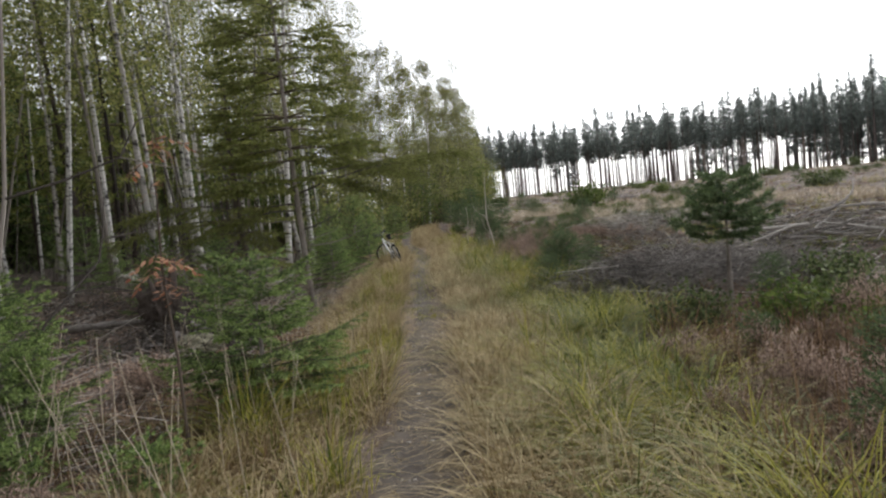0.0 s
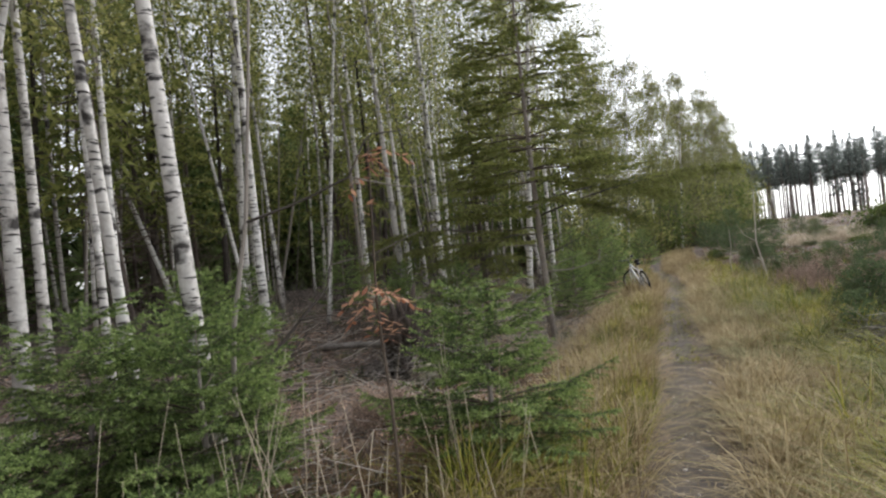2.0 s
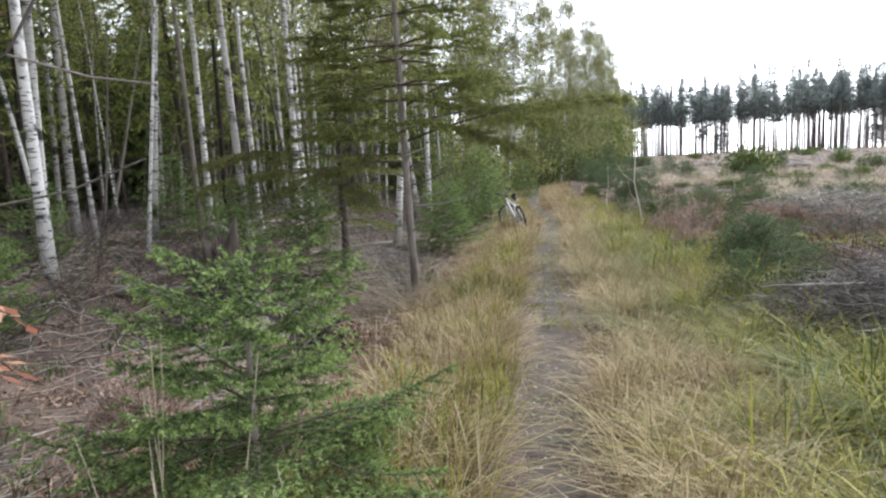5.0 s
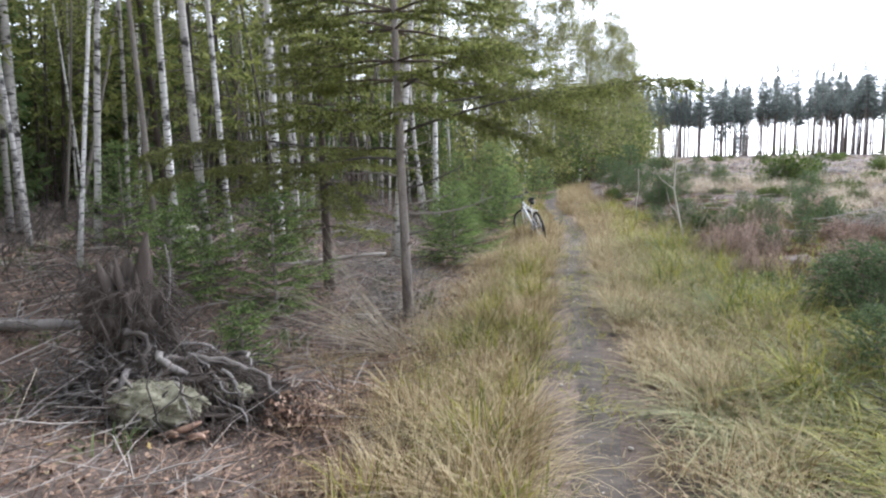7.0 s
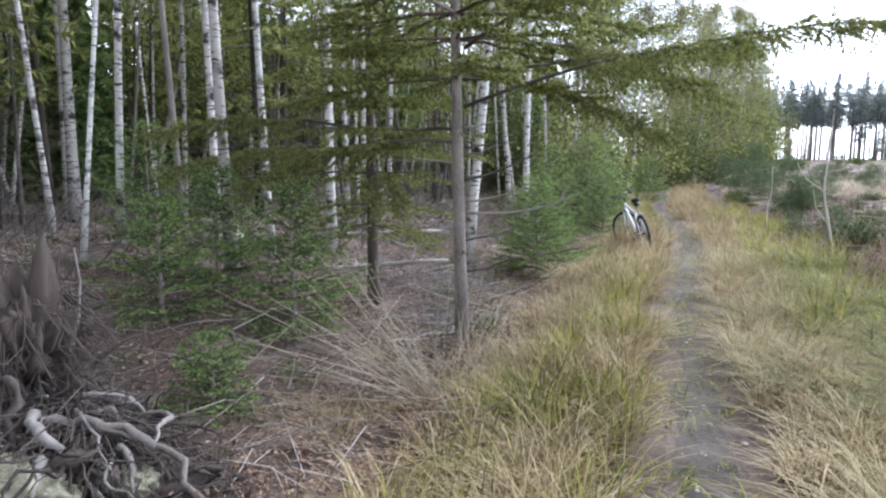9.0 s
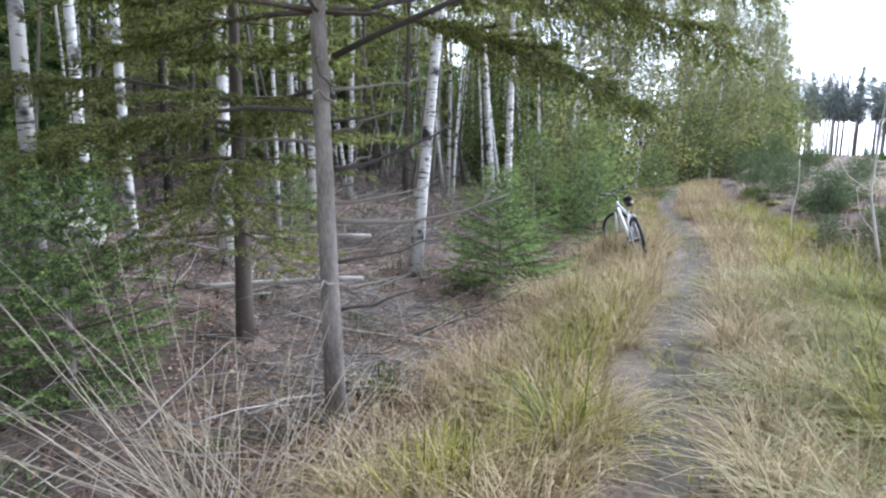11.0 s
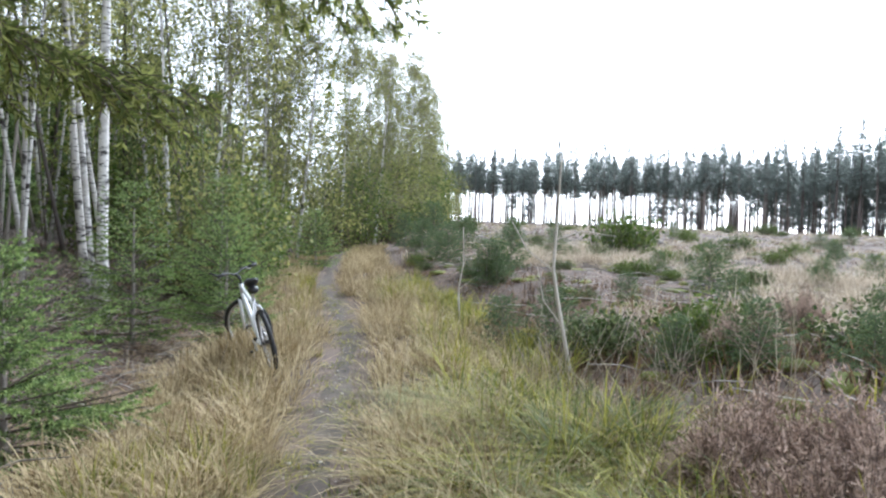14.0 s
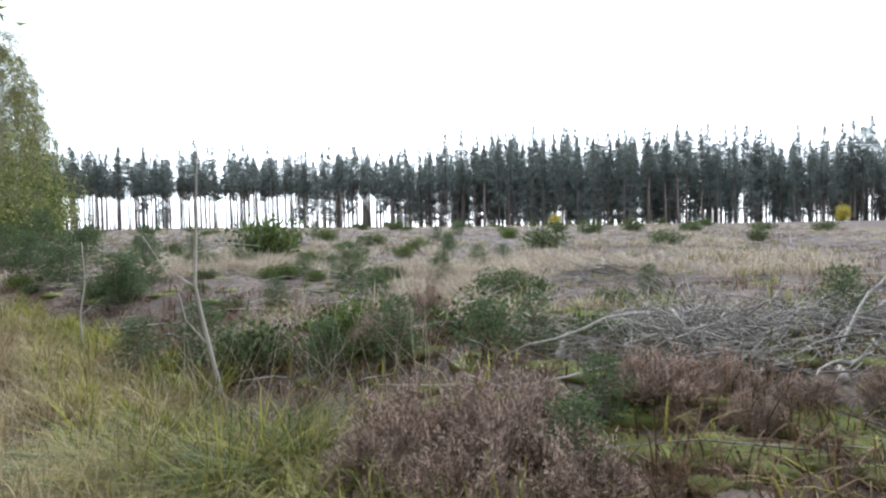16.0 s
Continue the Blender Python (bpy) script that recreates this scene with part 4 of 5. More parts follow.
def ring(radius, thick, wide, n=40, m=8):
    """A wheel's hoop in the x-z plane, thick across, wide along y."""
    t, p = np.arange(n) * 2 * np.pi / n, np.arange(m) * 2 * np.pi / m
    rr = radius + thick * np.cos(p)[None]
    v = np.stack([rr * np.cos(t)[:, None], np.broadcast_to(wide * np.sin(p)[None], (n, m)), rr * np.sin(t)[:, None]], -1).reshape(-1, 3)
    i, j = np.meshgrid(np.arange(n), np.arange(m), indexing="ij")
    q = np.stack([i * m + j, i * m + (j + 1) % m, ((i + 1) % n) * m + (j + 1) % m, ((i + 1) % n) * m + j], -1).reshape(-1, 4)
    return v, np.concatenate([q[:, [0, 1, 2]], q[:, [0, 2, 3]]])


def shift(vf, d):
    return np.asarray(vf[0]) + np.asarray(d, float), vf[1]


def wheel(bike, hub, turn=0.0):
    w = piece("wheel", ring(0.285, 0.012, 0.011), STEEL, bike, "silver rim with wire spokes", smooth=True)
    w.location, w.rotation_euler = hub, (0, 0, radians(turn))
    tyre = piece("tyre", ring(0.31, 0.026, 0.024, 44, 10), RUBBER, w, "black knobbly tyre", smooth=True)
    a = np.arange(66) * 2 * np.pi / 66
    knob = [moved(lump(np.random.default_rng(1), (0.007, 0.018, 0.006), 1, 0), 0, 0, 0)]
    v, f = knob[0]
    many = []
    for k in a:
        c, s = math.cos(k), math.sin(k)
        r = v + np.array([0.336, 0.008 if int(k * 20) % 2 else -0.008, 0])
        many.append((np.stack([r[:, 0] * c - r[:, 2] * s, r[:, 1], r[:, 0] * s + r[:, 2] * c], 1), f))
    tagged(piece("tread", joined(many), RUBBER, w), kind="stuff")
    k = np.arange(28)
    ang = k * 2 * np.pi / 28
    side = np.where(k % 2, 0.03, -0.03)
    p0 = np.stack([0.02 * np.cos(ang + 1.2), side, 0.02 * np.sin(ang + 1.2)], -1)
    p1 = np.stack([0.28 * np.cos(ang), 0 * ang, 0.28 * np.sin(ang)], -1)
    for a, q in zip(p0, p1):
        piece("spoke", rods([a], [q], 0.0016, 0.0016, 4), STEEL, w)
    piece("hub", tube([(0, -0.05, 0), (0, -0.035, 0), (0, 0.035, 0), (0, 0.05, 0)], [0.012, 0.022, 0.022, 0.012], 12), BLACKPLASTIC, w, smooth=True)
    return w


def bicycle(m):
    b = thing("bicycle", m, "white mountain bike with black tyres, parked on its stand in grass", "bicycle")
    rh, fh, bb = (0, 0, 0.336), (1.06, 0, 0.336), (0.43, 0, 0.3)
    st, sl = (0.27, 0, 0.76), (0.3, 0, 0.68)
    ht, hb = (0.885, 0, 0.86), (0.93, 0, 0.73)
    wheel(b, rh)
    wheel(b, fh, 40)
    piece("top_tube", straight(sl, (0.895, 0, 0.82), 0.019, 0.021), PAINT, b, smooth=True)
    piece("down_tube", straight(bb, (0.925, 0, 0.745), 0.026, 0.027), PAINT, b, smooth=True)
    piece("seat_tube", straight(bb, st, 0.018), PAINT, b, smooth=True)
    piece("head_tube", straight(hb, ht, 0.024), PAINT, b, smooth=True)
    for s in (-1, 1):
        piece("seat_stay", tube([(0.27, 0.012 * s, 0.7), (0.2, 0.045 * s, 0.58), (0, 0.066 * s, 0.336)], [0.011, 0.011, 0.009], 8), PAINT, b, smooth=True)
        piece("chain_stay", tube([(0.42, 0.02 * s, 0.3), (0.3, 0.05 * s, 0.305), (0, 0.066 * s, 0.336)], [0.012, 0.012, 0.009], 8), PAINT, b, smooth=True)
    f = piece("fork", tube([(0.925, 0, 0.75), (0.945, 0, 0.69)], [0.022, 0.024], 10), BLACKPLASTIC, b, smooth=True)
    turn = radians(40)
    for s in (-1, 1):
        o = np.array([-math.sin(turn), math.cos(turn), 0]) * 0.062 * s
        piece("fork_leg", tube([np.array((0.945, 0, 0.7)) + o, np.array((1.0, 0, 0.52)) + o, np.array(fh) + o], [0.018, 0.017, 0.013], 10), PAINT, f, smooth=True)
    piece("fork_crown", tube([np.array((0.945, 0, 0.7)) - np.array([-math.sin(turn), math.cos(turn), 0]) * 0.07, np.array((0.945, 0, 0.7)) + np.array([-math.sin(turn), math.cos(turn), 0]) * 0.07], 0.02, 10), BLACKPLASTIC, f, smooth=True)
    piece("seat_post", straight((0.27, 0, 0.74), (0.235, 0, 0.9), 0.014), STEEL, b, smooth=True)
    sad = lump(np.random.default_rng(3), (0.15, 0.1, 0.045), 3, 0.05)
    v = sad[0]
    v[:, 1] *= np.clip(1.05 - (v[:, 0] + 0.14) * 3.0, 0.35, 1.0)
    v[:, 2] += 0.4 * np.clip(-v[:, 0] - 0.05, 0, 1)
    piece("saddle", shift((v, sad[1]), (0.22, 0, 0.935)), BLACKPLASTIC, b, "worn black saddle", smooth=True)
    piece("saddle_bag", shift(lump(np.random.default_rng(8), (0.075, 0.055, 0.045), 2, 0.08), (0.12, 0, 0.87)), BLACKPLASTIC, b, smooth=True)
    piece("stem", tube([ht, (0.87, 0, 0.93), (0.93, 0.03, 0.97)], [0.016, 0.018, 0.016], 8), BLACKPLASTIC, b, smooth=True)
    c = np.array((0.93, 0.03, 0.975))
    d = np.array([-math.sin(turn), math.cos(turn), 0])
    e = np.array([math.cos(turn), math.sin(turn), 0])
    up = np.array([0, 0, 1.0])
    bar = piece("handlebar", tube([c - d * 0.31 - e * 0.05 + up * 0.045, c - d * 0.1 + up * 0.03, c - d * 0.04, c + d * 0.04, c + d * 0.1 + up * 0.03, c + d * 0.31 - e * 0.05 + up * 0.045], 0.0125, 8), BLACKPLASTIC, b, smooth=True)
    for s in (-1, 1):
        g = c + d * 0.255 * s - e * 0.04 + up * 0.042
        piece("grip", straight(g - d * 0.06, g + d * 0.06, 0.018), RUBBER, bar, smooth=True)
        piece("brake_lever", tube([g - d * 0.08 * s + e * 0.02, g - d * 0.06 * s + e * 0.05 - up * 0.02, g + d * 0.03 * s + e * 0.055 - up * 0.04], [0.008, 0.007, 0.004], 6), STEEL, bar)
        piece("bar_end", tube([c + d * 0.315 * s - e * 0.05 + up * 0.045, c + d * 0.32 * s + e * 0.06 + up * 0.09], [0.012, 0.01], 8), BLACKPLASTIC, bar, smooth=True)
        piece("brake_cable", tube([g - d * 0.07 * s + e * 0.02, c + e * 0.16 + up * 0.06, np.array((0.93, 0.03 * s, 0.8))], 0.0028, 5), BLACKPLASTIC, bar)
    piece("chainring", tube([(0.43, -0.052, 0.3), (0.43, -0.048, 0.3)], 0.085, 24), BLACKPLASTIC, b)
    piece("bottom_bracket", tube([(0.43, -0.06, 0.3), (0.43, 0.06, 0.3)], 0.022, 12), BLACKPLASTIC, b, smooth=True)
    for s, a in ((-1, 0.5), (1, 0.5 + math.pi)):
        tip = np.array((0.43 + 0.17 * math.cos(a), 0.07 * s, 0.3 + 0.17 * math.sin(a)))
        crank = piece("crank", straight((0.43, 0.066 * s, 0.3), tip, 0.012, 0.009), STEEL, b)
        ped = lump(np.random.default_rng(5), (0.048, 0.042, 0.012), 1, 0)
        piece("pedal", shift(ped, tip + np.array([0, 0.055 * s, 0])), BLACKPLASTIC, crank)
    for r, y in ((0.055, -0.045), (0.042, -0.038), (0.03, -0.031)):
        piece("sprocket", tube([(0, y, 0.336), (0, y + 0.004, 0.336)], r, 20), STEEL, b)
    for z0, z1 in ((0.385, 0.388), (0.215, 0.283)):
        piece("chain", tube([(0.43, -0.05, z0), (0.0, -0.042, z1)], 0.005, 5), DARKBARK, b)
    piece("rear_derailleur", tube([(0.0, -0.06, 0.32), (0.02, -0.065, 0.25), (-0.02, -0.06, 0.19)], [0.014, 0.02, 0.012], 8), BLACKPLASTIC, b)
    piece("kickstand", tube([(0.33, 0.05, 0.29), (0.3, 0.19, 0.0)], [0.01, 0.008], 8), STEEL, b, smooth=True)
    piece("rear_mudguard", tube([(0.16, 0, 0.62), (0.02, 0, 0.71), (-0.16, 0, 0.7)], [0.012, 0.02, 0.008], 8), PAINT, b, smooth=True)
    return b


bicycle(pose(-0.88, 22.0, spot(-0.88, 22.0) + 0.0, 0, 0, 114) @ pose(0, 0, 0, -13))


def wander(rng, start, way, length, n=7, wob=0.12, sag=0.0):
    """A crooked line of points."""
    p, d = [np.array(start, float)], np.array(way, float)
    d /= np.linalg.norm(d)
    for i in range(n - 1):
        d = d + rng.normal(0, wob, 3) + np.array([0, 0, -sag])
        d /= np.linalg.norm(d)
        p.append(p[-1] + d * length / (n - 1))
    return np.array(p)


def root_plate(x, y):
    """The torn-up stump: standing splintered wood, a spread of fine dark roots, pale moss on top."""
    rng = np.random.default_rng(11)
    t = thing("uprooted_stump", at_ground(x, y) @ Matrix.Diagonal((1.25, 1.25, 1.2, 1)), "weathered uprooted stump with tangled dark roots and pale moss", "tree stump")
    body = lump(rng, (0.42, 0.3, 0.17), 5, 0.9, 3.0)
    body[0][:] += 0.03 * np.sin(body[0] * 37 + 1.0) + 0.02 * np.sin(body[0][:, [1, 2, 0]] * 61)
    piece("earth_body", shift(body, (0.08, 0.0, 0.06)), DARKBARK, t, "dark crumbling earth and bark")
    tower = lump(rng, (0.17, 0.15, 0.4), 5, 1.0, 3.2)
    piece("standing_wood", shift(tower, (-0.3, 0.12, 0.44)), DARKBARK, t, "dark splintered standing wood")
    for k in range(26):
        a, q = rng.uniform(0, 7), 0.18 * math.sqrt(rng.uniform())
        s = np.array([-0.3 + q * math.cos(a), 0.12 + q * math.sin(a), 0.1])
        ln = rng.uniform(0.5, 1.0) * (1.1 - q * 2)
        r = rng.uniform(0.012, 0.028)
        piece("splinter", tube(wander(rng, s, (rng.normal(0, 0.12), rng.normal(0, 0.1), 1), ln, 7, 0.1), np.linspace(r, r * 0.2, 7) * rng.uniform(0.6, 1.3, 7), 5), DARKBARK if k % 4 else GREYWOOD, t)
    n = 1500
    a, q = rng.uniform(0, 7, n), np.sqrt(rng.uniform(0, 1, n))
    hang = rng.uniform(0, 1, n) < 0.4
    p0 = np.where(hang[:, None], np.stack([-0.3 + 0.22 * np.cos(a), 0.12 + 0.2 * np.sin(a), rng.uniform(0.05, 0.85, n)], -1), np.stack([0.08 + 0.7 * q * np.cos(a), 0.5 * q * np.sin(a), 0.36 * (1 - q**1.5) + rng.uniform(0, 0.08, n)], -1))
    p1 = p0 + rng.normal(0, 1, (n, 3)) * np.array([0.07, 0.07, 0.05]) - np.array([0, 0, 0.06]) + np.stack([0.06 * np.cos(a), 0.06 * np.sin(a), 0 * a], -1)
    p2 = p1 + rng.normal(0, 0.06, (n, 3)) - np.array([0, 0, 0.05])
    tagged(piece("root_hair", joined([rods(p0, p1, 0.005, 0.0035), rods(p1, p2, 0.0035, 0.0012)]), DARKBARK, t), kind="stuff")
    for k in range(80):
        az = rng.uniform(0, 2 * np.pi)
        q = rng.uniform(0.1, 0.5)
        s = (0.05 + q * math.cos(az), 0.75 * q * math.sin(az), 0.36 - 0.45 * q + rng.uniform(0, 0.1))
        r = rng.uniform(0.005, 0.011) if k % 6 else rng.uniform(0.014, 0.026)
        piece("root", tube(wander(rng, s, (math.cos(az), math.sin(az) - 0.15, rng.uniform(-0.2, 0.45)), rng.uniform(0.2, 0.65), 10, 0.38, 0.2), np.linspace(r, r * 0.3, 10) * rng.uniform(0.7, 1.3, 10), 5), DARKBARK if k % 2 else GREYWOOD, t)
    for pts, r in ((((-0.32, 0.05, 0.3), (-0.16, -0.1, 0.5), (0.0, -0.12, 0.5), (0.06, -0.2, 0.2)), 0.028), (((0.1, -0.1, 0.34), (0.35, 0.0, 0.36), (0.6, 0.05, 0.28), (0.95, -0.02, 0.03)), 0.024), (((0.1, -0.25, 0.2), (0.25, -0.42, 0.14), (0.3, -0.5, 0.02)), 0.02)):
        q, s = np.linspace(0, 1, 16), np.linspace(0, 1, len(pts))
        line = np.stack([np.interp(q, s, np.array(pts)[:, c]) for c in range(3)], -1) + rng.normal(0, 0.014, (16, 3))
        piece("root", tube(line, np.linspace(r, r * 0.4, 16) * rng.uniform(0.75, 1.25, 16), 8), GREYBARK, t)
    for pos, r in (((0.2, -0.3, 0.15), (0.27, 0.17, 0.13)), ((0.5, -0.04, 0.16), (0.12, 0.08, 0.05))):
        cushion = piece("moss_cushion", shift(lump(rng, r, 5, 0.26, 3.0), pos), MOSS, t, "pale grey-green moss", smooth=True)
        n = int(9000 * r[0] * (r[1] + r[2]))
        w = rng.normal(0, 1, (n, 3))
        w /= np.linalg.norm(w, axis=1, keepdims=True)
        tagged(piece("moss_fringe", blades(np.array(pos) + w * np.array(r) * 0.97, rng.uniform(0, 7, n), rng.uniform(0.2, 1.5, n), rng.uniform(0.015, 0.05, n), np.full(n, 0.005)), MOSS, cushion), kind="stuff")
    for k in range(13):
        az = rng.uniform(0, 2 * np.pi)
        s = (0.12 + 0.22 * math.cos(az), -0.2 + 0.16 * math.sin(az), rng.uniform(0.22, 0.34))
        r = rng.uniform(0.005, 0.016)
        piece("root", tube(wander(rng, s, (math.cos(az) + 0.3, math.sin(az) - 0.4, rng.uniform(-0.1, 0.3)), rng.uniform(0.3, 0.75), 10, 0.3, 0.22), np.linspace(r, r * 0.3, 10) * rng.uniform(0.7, 1.3, 10), 5), DARKBARK if k % 3 else GREYBARK, t)
    for k in range(5):
        s = (0.32 + 0.05 * k, -0.44 + 0.02 * (k % 2), 0.04 + 0.02 * (k % 3))
        piece("broken_heartwood", tube(wander(rng, s, (1, rng.normal(0, 0.3), 0.15), 0.14, 5, 0.1), [0.012, 0.022, 0.02, 0.016, 0.006], 5), REDWOOD, t, "reddish broken heartwood")


root_plate(-2.66, 12.0)


def log(x, y, turn, length, r, material, label, z=0.0):
    rng = np.random.default_rng(int(abs(x * 97 + y * 31)))
    t = thing("fallen_log", at_ground(x, y, turn), label, "log", "fallen logs")
    line = wander(rng, (0, 0, r * 0.7 + z), (1, 0, 0.02), length, 8, 0.03)
    piece("stem", tube(line, np.linspace(r, r * 0.75, 8) * rng.uniform(0.9, 1.1, 8), 10), material, t, smooth=True)
    for k in range(4):
        p = line[rng.integers(1, 7)]
        piece("branch_stub", tube(wander(rng, p, (rng.normal(0, 0.5), rng.choice([-1, 1]), 0.7), rng.uniform(0.1, 0.35), 4, 0.1), np.linspace(r * 0.25, r * 0.1, 4), 6), material, t)


log(-4.6, 12.3, 10, 1.3, 0.055, GREYWOOD, "grey fallen log lying behind the young spruces")
log(-4.6, 17.0, 25, 1.8, 0.035, STICK, "pale thin log on the forest floor")
log(-5.7, 18.2, 14, 2.2, 0.03, STICK, "pale fallen birch pole on the forest floor")
log(5.6, 18.3, -8, 1.7, 0.09, DARKBARK, "dark rotting log among felling waste")
log(4.9, 17.6, 30, 0.9, 0.03, STICK, "bleached barkless branch on the moss")
log(3.9, 19.2, 40, 1.0, 0.03, STICK, "bleached barkless branch on the moss")
log(10.6, 44, 15, 1.6, 0.16, GREYWOOD, "grey stump end lying on the clearing")


def brush_pile(x, y, rx, ry, h, n_big, n_fine, seed, label, big=0.016, fine=None):
    rng = np.random.default_rng(seed)
    t = thing("brush_pile", at_ground(x, y), label, "branch pile", "piles of felling waste")
    for k in range(n_big):
        a, q = rng.uniform(0, 7), math.sqrt(rng.uniform())
        s = (rx * q * math.cos(a), ry * q * math.sin(a), h * (1 - q) * rng.uniform(0.2, 1) + 0.03)
        b = rng.uniform(0, 7)
        ln = rng.uniform(0.5, 1.5)
        r = big * rng.uniform(0.4, 1.2)
        piece("branch", tube(wander(rng, s, (math.cos(b), math.sin(b), rng.normal(0.0, 0.1)), ln, 7, 0.13, 0.02), np.linspace(r, r * 0.35, 7), 5), STICK if k % 2 else GREYWOOD, t)
    q = np.sqrt(rng.uniform(0, 1, n_fine))
    a, b = rng.uniform(0, 7, n_fine), rng.uniform(0, 7, n_fine)
    p = np.stack([rx * q * np.cos(a), ry * q * np.sin(a), h * (1 - q**1.5) * rng.uniform(0, 1, n_fine) + 0.01], -1)
    d = np.stack([np.cos(b), np.sin(b), rng.normal(0.0, 0.3, n_fine)], -1) * rng.uniform(0.15, 0.55, (n_fine, 1))
    mid = p + d * 0.5 + rng.normal(0, 0.04, (n_fine, 3))
    tagged(piece("twigwork", joined([rods(p, mid, 0.004, 0.0035), rods(mid, p + d, 0.0035, 0.002)]), fine or (GREYWOOD if seed % 2 else STICK), t), kind="stuff")


brush_pile(5.0, 18.9, 1.2, 0.9, 0.5, 90, 1600, 902, "heap of grey felling branches on mossy ground", 0.014)
brush_pile(6.1, 18.4, 1.3, 0.9, 0.42, 70, 1000, 904, "heap of grey felling branches on mossy ground", 0.014)
brush_pile(3.35, 11.9, 1.15, 0.9, 0.7, 34, 3200, 905, "dense heap of thin brown-grey brushwood beside the path", 0.012)
brush_pile(4.3, 12.9, 1.2, 0.9, 0.5, 20, 1500, 907, "dense heap of thin brown-grey brushwood beside the path", 0.012)
brush_pile(7.2, 15.2, 1.7, 1.2, 0.55, 44, 800, 909, "heap of grey felling branches on the clearing", 0.022)
brush_pile(7.2, 13.5, 1.9, 1.2, 0.8, 84, 900, 927, "heap of grey felling logs and branches on the clearing", 0.034)
brush_pile(4.6, 12.2, 1.3, 0.9, 0.4, 20, 1500, 929, "low tangle of thin brown-grey brushwood on the clearing", 0.01)
brush_pile(4.6, 16.4, 0.8, 0.8, 0.35, 14, 900, 911, "heap of thin bleached twigs on the clearing", 0.01)
brush_pile(10.5, 24.5, 1.8, 0.9, 0.3, 26, 300, 913, "low heap of grey felling branches on the clearing", 0.025)
brush_pile(-3.1, 11.9, 0.8, 0.7, 0.5, 16, 700, 915, "tangle of thin grey twigs beside the uprooted stump", 0.008)
brush_pile(-2.6, 16.3, 0.9, 0.8, 0.25, 18, 500, 917, "low tangle of dead spruce twigs on the forest floor", 0.008)
brush_pile(-3.6, 17.6, 1.2, 1.0, 0.25, 18, 500, 919, "low tangle of dead spruce twigs on the forest floor", 0.009)
brush_pile(-4.8, 20.8, 1.4, 1.2, 0.3, 16, 500, 921, "low tangle of dead spruce twigs on the forest floor", 0.009)


def stalk_fan(x, y, n, az0, az1, el0, el1, l0, l1, seed, label, r=0.0045):
    rng = np.random.default_rng(seed)
    t = thing("dry_stalks", at_ground(x, y), label, "dry plant", "dry stalks")
    for k in range(n):
        az, el = radians(rng.uniform(az0, az1)), radians(rng.uniform(el0, el1))
        d = (math.cos(az) * math.cos(el), math.sin(az) * math.cos(el), math.sin(el))
        s = (rng.normal(0, 0.13), rng.normal(0, 0.13), 0)
        ln = rng.uniform(l0, l1)
        piece("stalk", tube(wander(rng, s, d, ln, 6, 0.025, 0.012), np.linspace(r, r * 0.4, 6), 5), STALK, t)


stalk_fan(-1.6, 14.35, 60, 120, 235, 8, 52, 0.9, 1.9, 31, "spray of long pale dead stems beside the spruce", 0.0034)
stalk_fan(-1.5, 14.5, 26, 20, 130, 20, 60, 0.6, 1.2, 32, "spray of long pale dead stems beside the spruce", 0.0034)
for i, (x, y) in enumerate(((-1.3, 7.0), (-0.95, 6.9), (-0.35, 7.7), (-0.1, 7.5), (-0.6, 6.6), (0.1, 6.4), (-0.2, 6.0), (-1.6, 6.6), (0.0, 8.6), (-1.9, 9.8))):
    stalk_fan(x, y, 5, 60, 200, 58, 86, 0.55, 1.05, 50 + i, "few tall dry grass stalks", 0.0035)
for i, (x, y) in enumerate(((1.7, 20.6), (2.0, 20.3), (2.3, 20.1), (2.6, 20.5), (1.6, 21.2), (2.2, 21.6), (2.9, 19.6), (1.9, 19.7), (2.5, 19.3))):
    stalk_fan(x, y, 10, 0, 360, 38, 85, 0.4, 0.95, 70 + i, "tuft of tall pale dry stems at the clearing's edge", 0.0032)


def bare_sapling(name, x, y, lines, label, material, category="sapling"):
    t = thing(name, pose(0, 0, 0), label, category)
    for k, (pts, r0, r1) in enumerate(lines):
        p = np.array(pts, float)
        s = np.linspace(0, 1, len(p))
        q = np.linspace(0, 1, 3 * len(p))
        line = np.stack([np.interp(q, s, p[:, c]) for c in range(3)], -1)
        piece("stem" if k == 0 else "twig", tube(line, np.linspace(r0, r1, len(q)), 7), material, t, smooth=True)
    return t


zb = spot(-2.1, 7.85)
bare_sapling("bare_sapling", 0, 0, [
    (((-2.12, 7.8, zb - 0.1), (-2.06, 7.81, 1.02), (-1.95, 7.92, 1.8), (-1.89, 7.98, 2.59), (-1.7, 8.1, 5.0)), 0.022, 0.008),
    (((-1.95, 7.92, 1.8), (-1.55, 8.02, 1.9), (-1.17, 8.06, 2.02), (-1.05, 8.15, 2.3), (-0.88, 8.36, 2.33)), 0.011, 0.004),
    (((-1.17, 8.06, 2.02), (-0.85, 8.1, 1.92), (-0.6, 8.15, 1.88)), 0.006, 0.003)], "thin grey sapling with a long bare forked branch", GREYBARK)
